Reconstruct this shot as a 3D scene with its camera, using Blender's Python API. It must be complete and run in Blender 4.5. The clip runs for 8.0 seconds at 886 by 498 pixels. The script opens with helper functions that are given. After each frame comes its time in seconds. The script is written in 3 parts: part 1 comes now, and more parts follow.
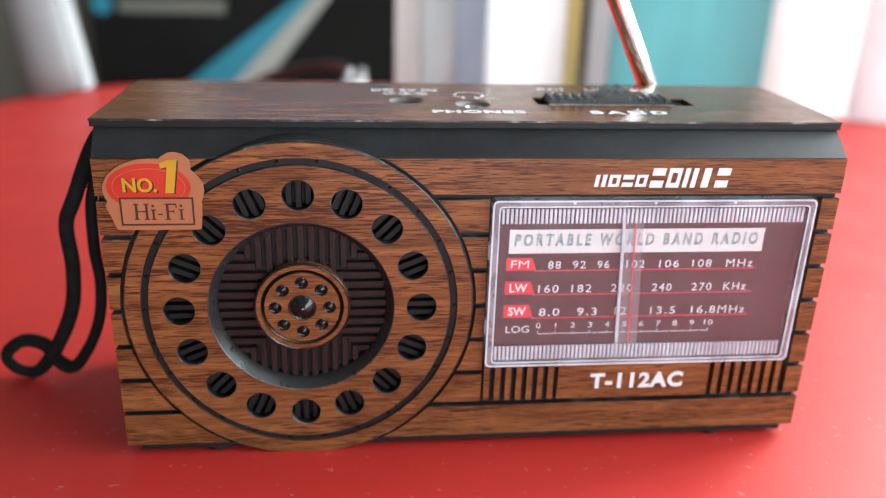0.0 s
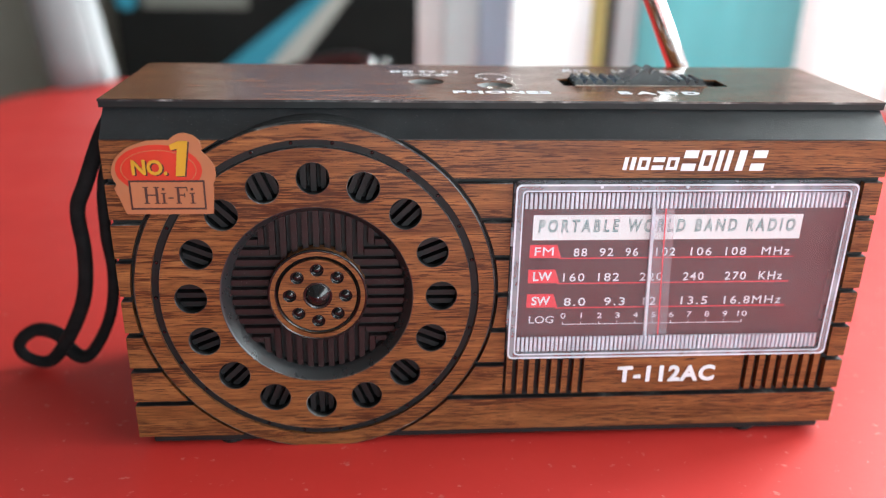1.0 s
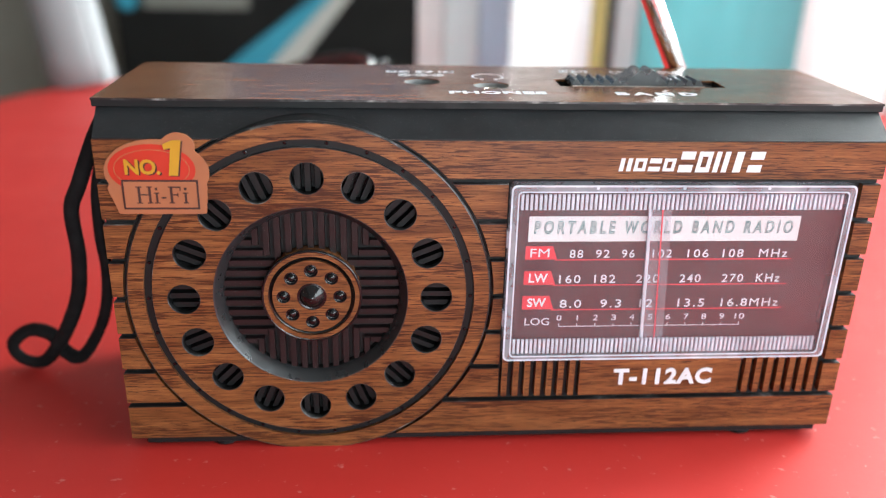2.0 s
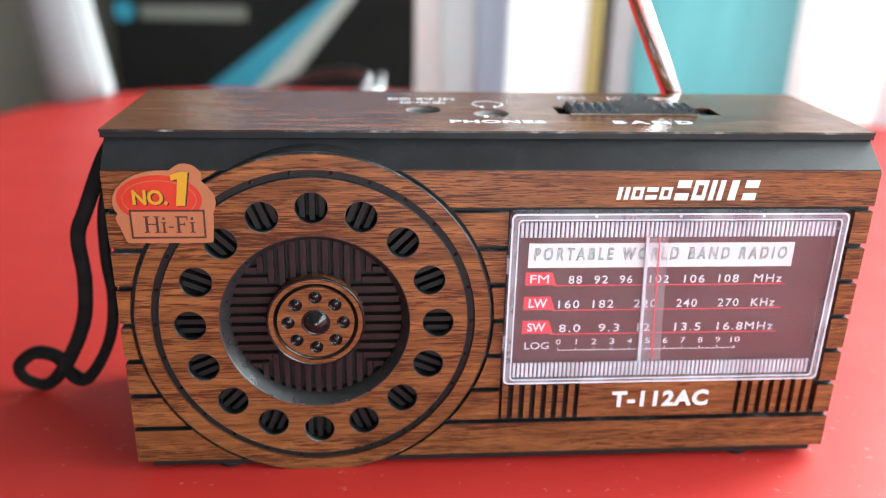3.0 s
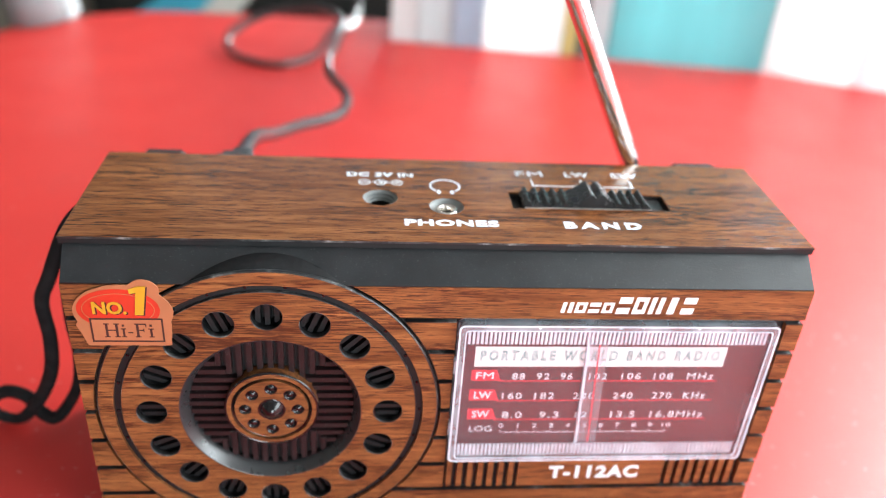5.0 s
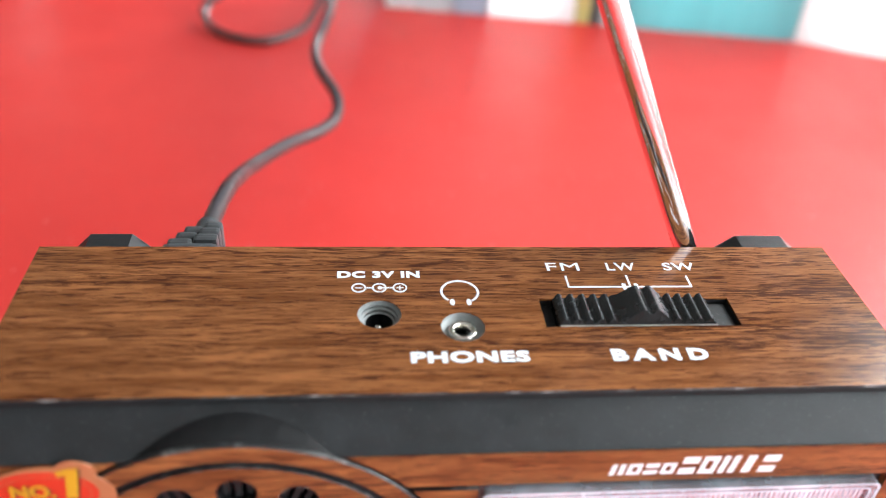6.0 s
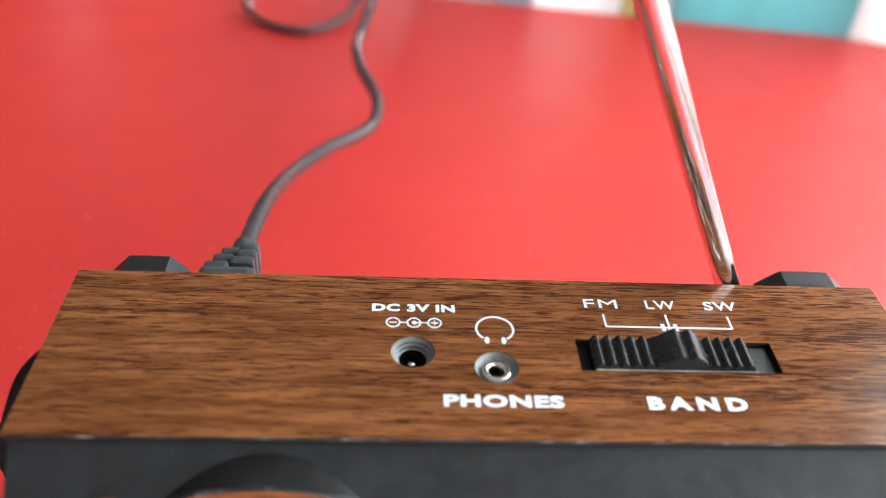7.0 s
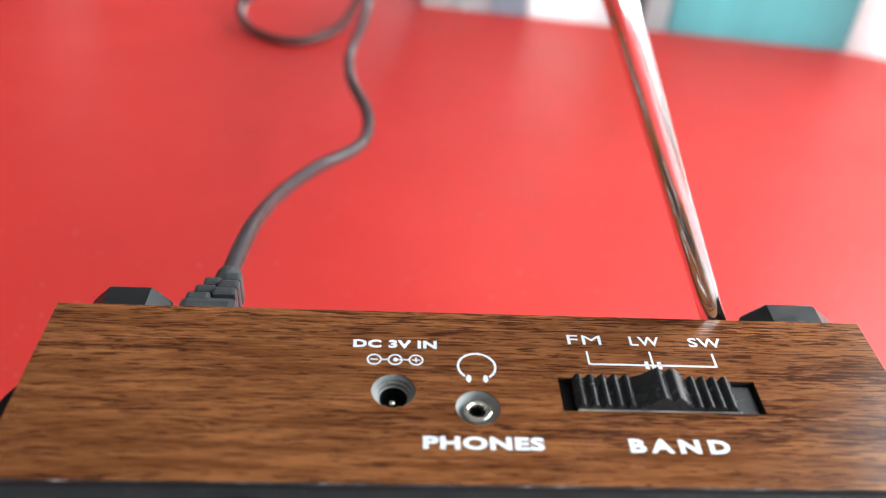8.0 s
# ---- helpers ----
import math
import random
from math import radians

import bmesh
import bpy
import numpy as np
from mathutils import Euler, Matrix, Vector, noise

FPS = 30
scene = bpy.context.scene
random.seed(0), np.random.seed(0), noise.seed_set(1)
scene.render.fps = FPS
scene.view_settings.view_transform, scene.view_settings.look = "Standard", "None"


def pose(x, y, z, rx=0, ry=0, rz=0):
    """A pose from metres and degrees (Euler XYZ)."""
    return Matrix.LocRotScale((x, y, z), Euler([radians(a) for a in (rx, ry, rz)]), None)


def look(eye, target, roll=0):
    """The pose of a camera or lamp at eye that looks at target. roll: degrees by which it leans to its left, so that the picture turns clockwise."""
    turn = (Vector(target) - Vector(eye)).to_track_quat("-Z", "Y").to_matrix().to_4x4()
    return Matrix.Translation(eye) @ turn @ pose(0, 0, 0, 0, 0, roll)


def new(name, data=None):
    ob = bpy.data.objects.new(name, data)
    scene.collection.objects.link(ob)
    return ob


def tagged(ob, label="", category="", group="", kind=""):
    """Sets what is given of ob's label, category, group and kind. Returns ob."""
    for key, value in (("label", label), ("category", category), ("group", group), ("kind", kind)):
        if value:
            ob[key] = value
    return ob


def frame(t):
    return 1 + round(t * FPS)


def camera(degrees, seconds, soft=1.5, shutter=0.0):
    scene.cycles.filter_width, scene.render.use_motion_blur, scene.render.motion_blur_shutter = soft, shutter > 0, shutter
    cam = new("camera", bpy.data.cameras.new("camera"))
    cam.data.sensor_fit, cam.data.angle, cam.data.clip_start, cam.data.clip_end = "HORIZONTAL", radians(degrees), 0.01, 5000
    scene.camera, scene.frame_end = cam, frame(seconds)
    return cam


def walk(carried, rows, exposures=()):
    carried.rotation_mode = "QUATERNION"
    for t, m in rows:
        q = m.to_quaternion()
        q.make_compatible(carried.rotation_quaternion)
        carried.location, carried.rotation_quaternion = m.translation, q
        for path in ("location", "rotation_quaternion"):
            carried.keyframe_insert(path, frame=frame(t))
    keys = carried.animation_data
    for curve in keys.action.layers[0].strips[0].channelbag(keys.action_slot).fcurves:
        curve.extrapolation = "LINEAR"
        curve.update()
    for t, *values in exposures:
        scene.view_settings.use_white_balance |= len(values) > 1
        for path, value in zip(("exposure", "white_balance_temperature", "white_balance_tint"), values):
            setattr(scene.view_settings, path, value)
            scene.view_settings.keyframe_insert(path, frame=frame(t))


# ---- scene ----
cam = camera(56.00, 8.0, soft=1.1)
PATH = [
    (0, (-0.02785, -0.17201, 0.12230), (0.00268, 0.10449, 0.00998), 1.77),
    (0.5, (-0.02673, -0.16642, 0.11873), (0.00183, 0.11038, 0.00664), 1.20),
    (1, (-0.02650, -0.16597, 0.11716), (-0.00439, 0.11092, 0.00384), 1.24),
    (1.2, (-0.02723, -0.16454, 0.11713), (-0.00602, 0.11191, 0.00254), 1.35),
    (2.3, (-0.02469, -0.16508, 0.11656), (-0.00266, 0.11221, 0.00420), 1.41),
    (2.5, (-0.02488, -0.16492, 0.11814), (-0.00287, 0.11239, 0.00583), 1.22),
    (3, (-0.02665, -0.16642, 0.12221), (-0.00333, 0.11134, 0.01129), 1.40),
    (3.5, (-0.02435, -0.17358, 0.12965), (0.00036, 0.10276, 0.01552), 1.20),
    (4, (-0.02584, -0.17814, 0.15284), (-0.00257, 0.09409, 0.02895), 2.12),
    (4.2, (-0.02450, -0.17610, 0.15748), (-0.00155, 0.09181, 0.02446), 2.51),
    (5.3, (-0.02072, -0.13002, 0.18083), (0.01186, 0.12181, 0.02108), 4.73),
    (5.5, (-0.02051, -0.11455, 0.18478), (0.01402, 0.13380, 0.02005), 4.42),
    (6, (-0.02085, -0.09259, 0.18438), (0.01139, 0.14816, 0.00831), 4.54),
    (6.5, (-0.02217, -0.08746, 0.18330), (0.00231, 0.15252, 0.00494), 4.56),
    (7, (-0.02092, -0.08335, 0.19322), (-0.00146, 0.15213, 0.00837), 4.39),
    (7.5, (-0.01856, -0.07561, 0.19799), (0.00106, 0.15822, 0.01107), 4.77),
    (8, (-0.01772, -0.07769, 0.19834), (0.00209, 0.15749, 0.01315), 4.80),
]
EXPOSURES = [(0, 0.0, 6250, 3), (1.2, 0.0, 6250, 3), (2.5, 0.15, 6250, 3), (4.0, 0.35, 6250, 3), (5.3, 0.58, 6300, 4), (6.0, 0.46, 6300, 5), (8.0, 0.22, 6300, 5)]
walk(cam, [(t, look(eye, target, roll)) for t, eye, target, roll in PATH], EXPOSURES)
from mathutils import geometry

cam.data.dof.use_dof = True
cam.data.dof.focus_distance = 0.178
cam.data.dof.aperture_fstop = 8.5

# ---- light ----
MM = 0.001
world = bpy.data.worlds.new("world")
scene.world = world
world.use_nodes = True
wn = world.node_tree.nodes
sky = wn.new("ShaderNodeTexSky")
sky.sky_type, sky.sun_disc = "NISHITA", False
sky.sun_elevation, sky.sun_rotation = radians(38), radians(70)
wn["Background"].inputs["Strength"].default_value = 0.12
world.node_tree.links.new(sky.outputs[0], wn["Background"].inputs["Color"])


def window_light(name, eye, target, sx, sy, watts, color):
    lamp = bpy.data.lights.new(name, "AREA")
    lamp.shape, lamp.size, lamp.size_y, lamp.energy, lamp.color = "RECTANGLE", sx, sy, watts, color
    ob = new(name, lamp)
    ob.matrix_world = look(eye, target)
    return ob


window_light("window_daylight", (0.67, -0.38, 0.29), (0.0, -0.34, 0.20), 0.95, 0.44, 9.0, (0.95, 0.98, 1.0))
window_light("window_daylight_side", (0.67, 0.335, 0.38), (0.0, 0.12, 0.10), 0.36, 0.50, 12.0, (0.97, 0.99, 1.0))
window_light("window_daylight_high", (0.67, 0.02, 1.05), (0.0, 0.0, 0.10), 0.50, 0.50, 3.5, (0.93, 0.97, 1.0))
window_light("window_daylight_back", (0.37, 0.98, 0.09), (0.33, 0.0, 0.09), 0.56, 0.42, 14.0, (0.97, 0.99, 1.0))
window_light("window_daylight_back_high", (0.45, 0.98, 0.45), (0.10, 0.0, 0.0), 0.40, 0.28, 3.5, (0.97, 0.99, 1.0))
window_light("window_daylight_front", (0.33, -1.56, 0.15), (0.1, 0.0, 0.06), 0.66, 0.5, 14.0, (0.90, 0.96, 1.0))


# ---- materials ----
def nodes_of(name):
    m = bpy.data.materials.new(name)
    m.use_nodes = True
    nt = m.node_tree
    return m, nt, nt.nodes["Principled BSDF"]


def coords(nt, scale=(1, 1, 1)):
    tc = nt.nodes.new("ShaderNodeTexCoord")
    mp = nt.nodes.new("ShaderNodeMapping")
    mp.inputs["Scale"].default_value = scale
    nt.links.new(tc.outputs["Object"], mp.inputs["Vector"])
    return mp.outputs["Vector"]


def noise_tex(nt, vec, scale, detail=4.0, rough=0.55, distortion=0.0):
    n = nt.nodes.new("ShaderNodeTexNoise")
    n.inputs["Scale"].default_value, n.inputs["Detail"].default_value = scale, detail
    n.inputs["Roughness"].default_value, n.inputs["Distortion"].default_value = rough, distortion
    nt.links.new(vec, n.inputs["Vector"])
    return n.outputs["Fac"]


def ramp(nt, fac, stops):
    r = nt.nodes.new("ShaderNodeValToRGB")
    els = r.color_ramp.elements
    while len(els) < len(stops):
        els.new(0.5)
    for e, (p, c) in zip(els, stops):
        e.position, e.color = p, (*c, 1) if len(c) == 3 else c
    nt.links.new(fac, r.inputs["Fac"])
    return r.outputs["Color"]


def mix(nt, fac, a, b, mode="MIX"):
    m = nt.nodes.new("ShaderNodeMix")
    m.data_type, m.blend_type = "RGBA", mode
    for sock, v in ((m.inputs[0], fac), (m.inputs[6], a), (m.inputs[7], b)):
        if isinstance(v, (int, float)):
            sock.default_value = v
        elif isinstance(v, tuple):
            sock.default_value = (*v, 1)
        else:
            nt.links.new(v, sock)
    return m.outputs[2]


def bump(nt, bsdf, height, strength, distance):
    b = nt.nodes.new("ShaderNodeBump")
    b.inputs["Strength"].default_value, b.inputs["Distance"].default_value = strength, distance
    nt.links.new(height, b.inputs["Height"])
    nt.links.new(b.outputs["Normal"], bsdf.inputs["Normal"])


def gloss_variation(nt, bsdf, vec, scale, low, high):
    r = ramp(nt, noise_tex(nt, vec, scale), [(0.3, (low,) * 3), (0.7, (high,) * 3)])
    nt.links.new(r, bsdf.inputs["Roughness"])


def walnut(name, across, tone=1.0, green=1.0, gloss=0.28, shine=0.5):
    """Printed walnut foil along x: fine fibres, broad bands and clusters of short dark pores; across gives the two squeezed axes."""
    m, nt, b = nodes_of(name)
    ay, az = across
    fine = noise_tex(nt, coords(nt, (170, ay * 4.2, az * 4.2)), 1.0, 4.0, 0.7, 0.1)
    figure = noise_tex(nt, coords(nt, (34, ay * 0.55, az * 0.55)), 1.0, 4.0, 0.6, 0.5)
    broad = noise_tex(nt, coords(nt, (14, ay * 0.13, az * 0.13)), 1.0, 3.0, 0.5, 0.7)
    streak = noise_tex(nt, coords(nt, (165, ay * 3.1, az * 3.1)), 1.0, 4.0, 0.60, 0.2)
    base = ramp(nt, fine, [(0.30, tuple(c * tone for c in (0.150, 0.055 * green, 0.019 * green))), (0.70, tuple(c * tone for c in (0.345, 0.150 * green, 0.052 * green)))])
    tint = ramp(nt, figure, [(0.34, (0.55, 0.48, 0.43)), (0.55, (1.0, 1.0, 1.0)), (0.70, (1.30, 1.33, 1.30))])
    col = mix(nt, 1.0, base, tint, "MULTIPLY")
    crowd = nt.nodes.new("ShaderNodeMath")
    crowd.operation, crowd.inputs[1].default_value = "MULTIPLY_ADD", 0.42
    nt.links.new(broad, crowd.inputs[0])
    nt.links.new(streak, crowd.inputs[2])
    dark = ramp(nt, crowd.outputs[0], [(0.60, (0.92, 0.92, 0.92)), (0.645, (0.72, 0.72, 0.72)), (0.685, (0, 0, 0))])
    col = mix(nt, dark, col, (0.050 * tone, 0.0135 * tone, 0.0065 * tone))
    nt.links.new(col, b.inputs["Base Color"])
    gloss_variation(nt, b, coords(nt), 160, gloss, gloss + 0.10)
    b.inputs["Specular IOR Level"].default_value = shine
    bump(nt, b, streak, 0.05, 0.0002)
    return m


def plastic(name, color, rough=0.4, grain=2500, strength=0.12, spots=0.15, metallic=0.0, dust=0.0):
    m, nt, b = nodes_of(name)
    vec = coords(nt)
    n = noise_tex(nt, vec, 120, 5)
    lo, hi = tuple(c * (1 - spots) for c in color), tuple(min(1, c * (1 + spots)) for c in color)
    col = ramp(nt, n, [(0.3, lo), (0.7, hi)])
    if dust:
        d = ramp(nt, noise_tex(nt, vec, 3000, 2, 0.5), [(0.68, (0, 0, 0)), (0.73, (dust,) * 3)])
        col = mix(nt, d, col, (0.55, 0.53, 0.5))
    nt.links.new(col, b.inputs["Base Color"])
    b.inputs["Metallic"].default_value = metallic
    gloss_variation(nt, b, vec, 300, rough * 0.8, min(1, rough * 1.25))
    bump(nt, b, noise_tex(nt, vec, grain, 2), strength, 0.0001)
    return m


def clear(name, haze, tint=(1, 1, 1), gloss=0.03, rough=0.06):
    """Clear moulded plastic: see-through, a little haze, and a mirror gloss by Fresnel."""
    m, nt, b = nodes_of(name)
    out = nt.nodes["Material Output"]
    tr, gl, df = nt.nodes.new("ShaderNodeBsdfTransparent"), nt.nodes.new("ShaderNodeBsdfGlossy"), nt.nodes.new("ShaderNodeBsdfDiffuse")
    tr.inputs["Color"].default_value = (*tint, 1)
    df.inputs["Color"].default_value = (0.76, 0.84, 0.95, 1)
    gl.inputs["Roughness"].default_value = rough
    fr, m1, m2 = nt.nodes.new("ShaderNodeLayerWeight"), nt.nodes.new("ShaderNodeMixShader"), nt.nodes.new("ShaderNodeMixShader")
    fr.inputs["Blend"].default_value = 0.12
    smear = ramp(nt, noise_tex(nt, coords(nt), 90, 4), [(0.35, (haze * 0.6,) * 3), (0.7, (min(1, haze * 1.4),) * 3)])
    nt.links.new(smear, m1.inputs[0])
    nt.links.new(tr.outputs[0], m1.inputs[1])
    nt.links.new(df.outputs[0], m1.inputs[2])
    nt.links.new(ramp(nt, fr.outputs["Facing"], [(0.0, (gloss,) * 3), (1.0, (0.55,) * 3)]), m2.inputs[0])
    nt.links.new(m1.outputs[0], m2.inputs[1])
    nt.links.new(gl.outputs[0], m2.inputs[2])
    nt.links.new(m2.outputs[0], out.inputs["Surface"])
    return m


WOOD_FRONT = walnut("walnut_foil_front", (600, 1100), 0.90, 0.95, 0.30, 0.35)
WOOD_TOP = walnut("walnut_foil_top", (800, 520), 0.86, 0.90, 0.17, 0.35)
BLACK = plastic("black_grained_plastic", (0.013, 0.014, 0.016), 0.38, 2600, 0.35, 0.3, dust=0.16)
BLACK_GLOSS = plastic("black_gloss_plastic", (0.007, 0.007, 0.008), 0.17, 900, 0.03, dust=0.3)
BLACK_SATIN = plastic("black_satin_plastic", (0.016, 0.017, 0.019), 0.24, 900, 0.04, 0.1)
RECESS_BLACK = plastic("black_moulded_plastic", (0.022, 0.023, 0.025), 0.30, 1200, 0.06, 0.2)
RECESS_BLACK.node_tree.nodes["Principled BSDF"].inputs["Specular IOR Level"].default_value = 0.8
BLACK_MATT = plastic("black_matt_plastic", (0.010, 0.010, 0.011), 0.5, 1800, 0.1)
GRILLE = plastic("dark_aubergine_plastic", (0.019, 0.011, 0.012), 0.38, 1500, 0.08, dust=0.2)
DIAL = plastic("dark_plum_print", (0.050, 0.026, 0.032), 0.35, 1500, 0.02, 0.08)
WHITE_INK = plastic("white_ink", (0.74, 0.80, 0.87), 0.5, 2500, 0.05, 0.03)
RED_INK = plastic("red_ink", (0.75, 0.035, 0.06), 0.45, 2500, 0.03, 0.05)
TEAL_INK = plastic("teal_ink", (0.004, 0.22, 0.23), 0.5, 2500, 0.03, 0.1)
CARD_WHITE = plastic("white_card", (0.76, 0.82, 0.85), 0.45, 1500, 0.03, 0.03)
CHROME = plastic("chrome_metal", (0.86, 0.86, 0.88), 0.13, 300, 0.0, 0.03, 1.0)
NICKEL = plastic("nickel_metal", (0.72, 0.69, 0.64), 0.22, 900, 0.04, 0.06, 1.0)
GREY_METAL = plastic("dull_grey_metal", (0.20, 0.21, 0.21), 0.5, 900, 0.5, 0.45, 0.2, dust=0.4)
SLIDE_GREY = plastic("dusty_dark_plastic", (0.022, 0.023, 0.025), 0.4, 900, 0.1, 0.3, dust=0.4)
SLOT_DUST = plastic("pale_dust", (0.36, 0.33, 0.30), 0.8, 1500, 0.3, 0.5)
CLEAR_PANE = clear("clear_window_plastic", 0.025, (0.98, 0.98, 0.98))
CLEAR_RIM = clear("clear_rim_plastic", 0.30, (0.93, 0.93, 0.95), gloss=0.07, rough=0.08)
CLEAR_BAR = clear("clear_pointer_plastic", 0.10, (0.95, 0.93, 0.94))
CLEAR_RIB = clear("clear_ribbed_plastic", 0.90, (0.94, 0.94, 0.95), rough=0.15)
STICKER_PEACH = plastic("peach_sticker_paper", (0.37, 0.142, 0.064), 0.4, 900, 0.05, 0.06)
STICKER_RED = plastic("red_sticker_print", (0.50, 0.030, 0.012), 0.4, 900, 0.05, 0.06)
STICKER_YELLOW = plastic("yellow_sticker_print", (0.52, 0.29, 0.018), 0.4, 900, 0.04, 0.06)
STICKER_DARK = plastic("dark_sticker_print", (0.05, 0.018, 0.015), 0.45, 900, 0.04, 0.05)
for dull in (BLACK_MATT, GRILLE):
    dull.node_tree.nodes["Principled BSDF"].inputs["Specular IOR Level"].default_value = 0.28
PLUG_RUBBER = plastic("dusty_grey_rubber", (0.055, 0.058, 0.062), 0.45, 900, 0.3, 0.4, dust=0.3)
CORD = plastic("black_braided_cord", (0.010, 0.010, 0.011), 0.75, 900, 0.6, 0.3)
CORD.node_tree.nodes["Principled BSDF"].inputs["Specular IOR Level"].default_value = 0.15
CABLE = plastic("dark_rubber_cable", (0.045, 0.034, 0.036), 0.36, 300, 0.0, 0.1)
CABLE.node_tree.nodes["Principled BSDF"].inputs["Coat Weight"].default_value = 0.2
CABLE.node_tree.nodes["Principled BSDF"].inputs["Coat Roughness"].default_value = 0.2


# pale flecks paint in edge glints along with worn spots
def worn_black():
    m, nt, b = nodes_of("worn_glint_black_edge")
    vec = coords(nt)
    wear_glint = ramp(nt, noise_tex(nt, vec, 130, 6, 0.7), [(0.49, (0.014, 0.014, 0.015)), (0.59, (0.08, 0.08, 0.08)), (0.71, (0.38, 0.37, 0.36))])
    nt.links.new(wear_glint, b.inputs["Base Color"])
    b.inputs["Roughness"].default_value = 0.3
    bump(nt, b, noise_tex(nt, vec, 900, 3), 0.2, 0.0002)
    return m


WORN_GLINT_EDGE = worn_black()


def table_red():
    m, nt, b = nodes_of("red_laminate")
    vec = coords(nt)
    col = ramp(nt, noise_tex(nt, vec, 9, 5, 0.6), [(0.3, (0.59, 0.031, 0.027)), (0.7, (0.67, 0.040, 0.034))])
    specks = ramp(nt, noise_tex(nt, vec, 330, 3, 0.6), [(0.66, (0, 0, 0)), (0.72, (0.45,) * 3)])
    nt.links.new(mix(nt, specks, col, (0.75, 0.35, 0.32)), b.inputs["Base Color"])
    gloss_variation(nt, b, vec, 22, 0.40, 0.52)
    bump(nt, b, noise_tex(nt, vec, 380, 4), 0.10, 0.0003)
    return m


RED_TABLE = table_red()


def painted(name, color, rough=0.6, scale=14, spots=0.06):
    m, nt, b = nodes_of(name)
    vec = coords(nt)
    col = ramp(nt, noise_tex(nt, vec, scale, 5), [(0.3, tuple(c * (1 - spots) for c in color)), (0.7, tuple(min(1, c * (1 + spots)) for c in color))])
    nt.links.new(col, b.inputs["Base Color"])
    b.inputs["Roughness"].default_value = rough
    bump(nt, b, noise_tex(nt, vec, scale * 20, 3), 0.1, 0.001)
    return m


WALL_PAINT = painted("warm_white_wall_paint", (0.52, 0.51, 0.48), 0.8)
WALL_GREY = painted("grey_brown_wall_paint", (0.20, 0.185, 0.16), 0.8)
CEILING_PAINT = painted("white_ceiling_paint", (0.50, 0.50, 0.49), 0.85)
FLOOR_WOOD = painted("brown_floor_boards", (0.25, 0.17, 0.11), 0.45, 8, 0.2)
FRAME_WHITE = painted("white_window_paint", (0.75, 0.75, 0.74), 0.4)


# ---- building helpers ----
def thing(name, label, category, group="", kind=""):
    return tagged(new(name), label, category, group, kind)


def part(name, bm, material, parent=None, label="", smooth=False):
    bmesh.ops.recalc_face_normals(bm, faces=bm.faces[:])
    me = bpy.data.meshes.new(name)
    bm.to_mesh(me)
    bm.free()
    me.materials.append(material)
    if smooth:
        for p in me.polygons:
            p.use_smooth = True
    ob = new(name, me)
    if parent:
        ob.parent = parent
    return tagged(ob, label)


def front(u, v, w):
    """Plan of the radio's face, in mm: u to the right, v up, w into the body."""
    return Vector((u, w, v)) * MM


def above(u, v, w):
    """Plan of the radio's top, in mm: u to the right, v to the back, w up."""
    return Vector((u, v, w)) * MM


def circle(cx, cy, r, n=48, ry=None, start=0.0):
    ry = r if ry is None else ry
    return [(cx + r * math.cos(start + 2 * math.pi * k / n), cy + ry * math.sin(start + 2 * math.pi * k / n)) for k in range(n)]


def rect(x0, x1, y0, y1, r=0.0, n=4):
    if r <= 0:
        return [(x0, y0), (x1, y0), (x1, y1), (x0, y1)]
    out = []
    for cx, cy, a in ((x1 - r, y0 + r, -90), (x1 - r, y1 - r, 0), (x0 + r, y1 - r, 90), (x0 + r, y0 + r, 180)):
        out += [(cx + r * math.cos(radians(a + 90 * k / n)), cy + r * math.sin(radians(a + 90 * k / n))) for k in range(n + 1)]
    return out


def inside(p, loop):
    hit = False
    for (x0, y0), (x1, y1) in zip(loop, loop[1:] + loop[:1]):
        if (y0 > p[1]) != (y1 > p[1]) and p[0] < (x1 - x0) * (p[1] - y0) / (y1 - y0) + x0:
            hit = not hit
    return hit


def plate(outer, holes, w0, w1, plan, bm=None, floor=False):
    """A plate with an outline and holes, from depth w0 to w1, both faces and all walls."""
    bm = bm or bmesh.new()
    loops = [outer, *holes]
    pts, edges = [], []
    for loop in loops:
        n0 = len(pts)
        pts += [Vector(p) for p in loop]
        edges += [(n0 + k, n0 + (k + 1) % len(loop)) for k in range(len(loop))]
    vs, _, faces, *_ = geometry.delaunay_2d_cdt(pts, edges, [], 0, 1e-5)
    keep = []
    for f in faces:
        c = sum((vs[i] for i in f), Vector((0, 0))) / len(f)
        if inside(c, outer) and not any(inside(c, h) for h in holes):
            keep.append(f)
    for w in (w0, w1):
        made = [bm.verts.new(plan(v.x, v.y, w)) for v in vs]
        for f in keep:
            bm.faces.new([made[i] for i in f])
    for loop in loops:
        a = [bm.verts.new(plan(*p, w0)) for p in loop]
        b = [bm.verts.new(plan(*p, w1)) for p in loop]
        for k in range(len(loop)):
            j = (k + 1) % len(loop)
            bm.faces.new((a[k], a[j], b[j], b[k]))
    bmesh.ops.remove_doubles(bm, verts=bm.verts[:], dist=1e-7)
    return bm


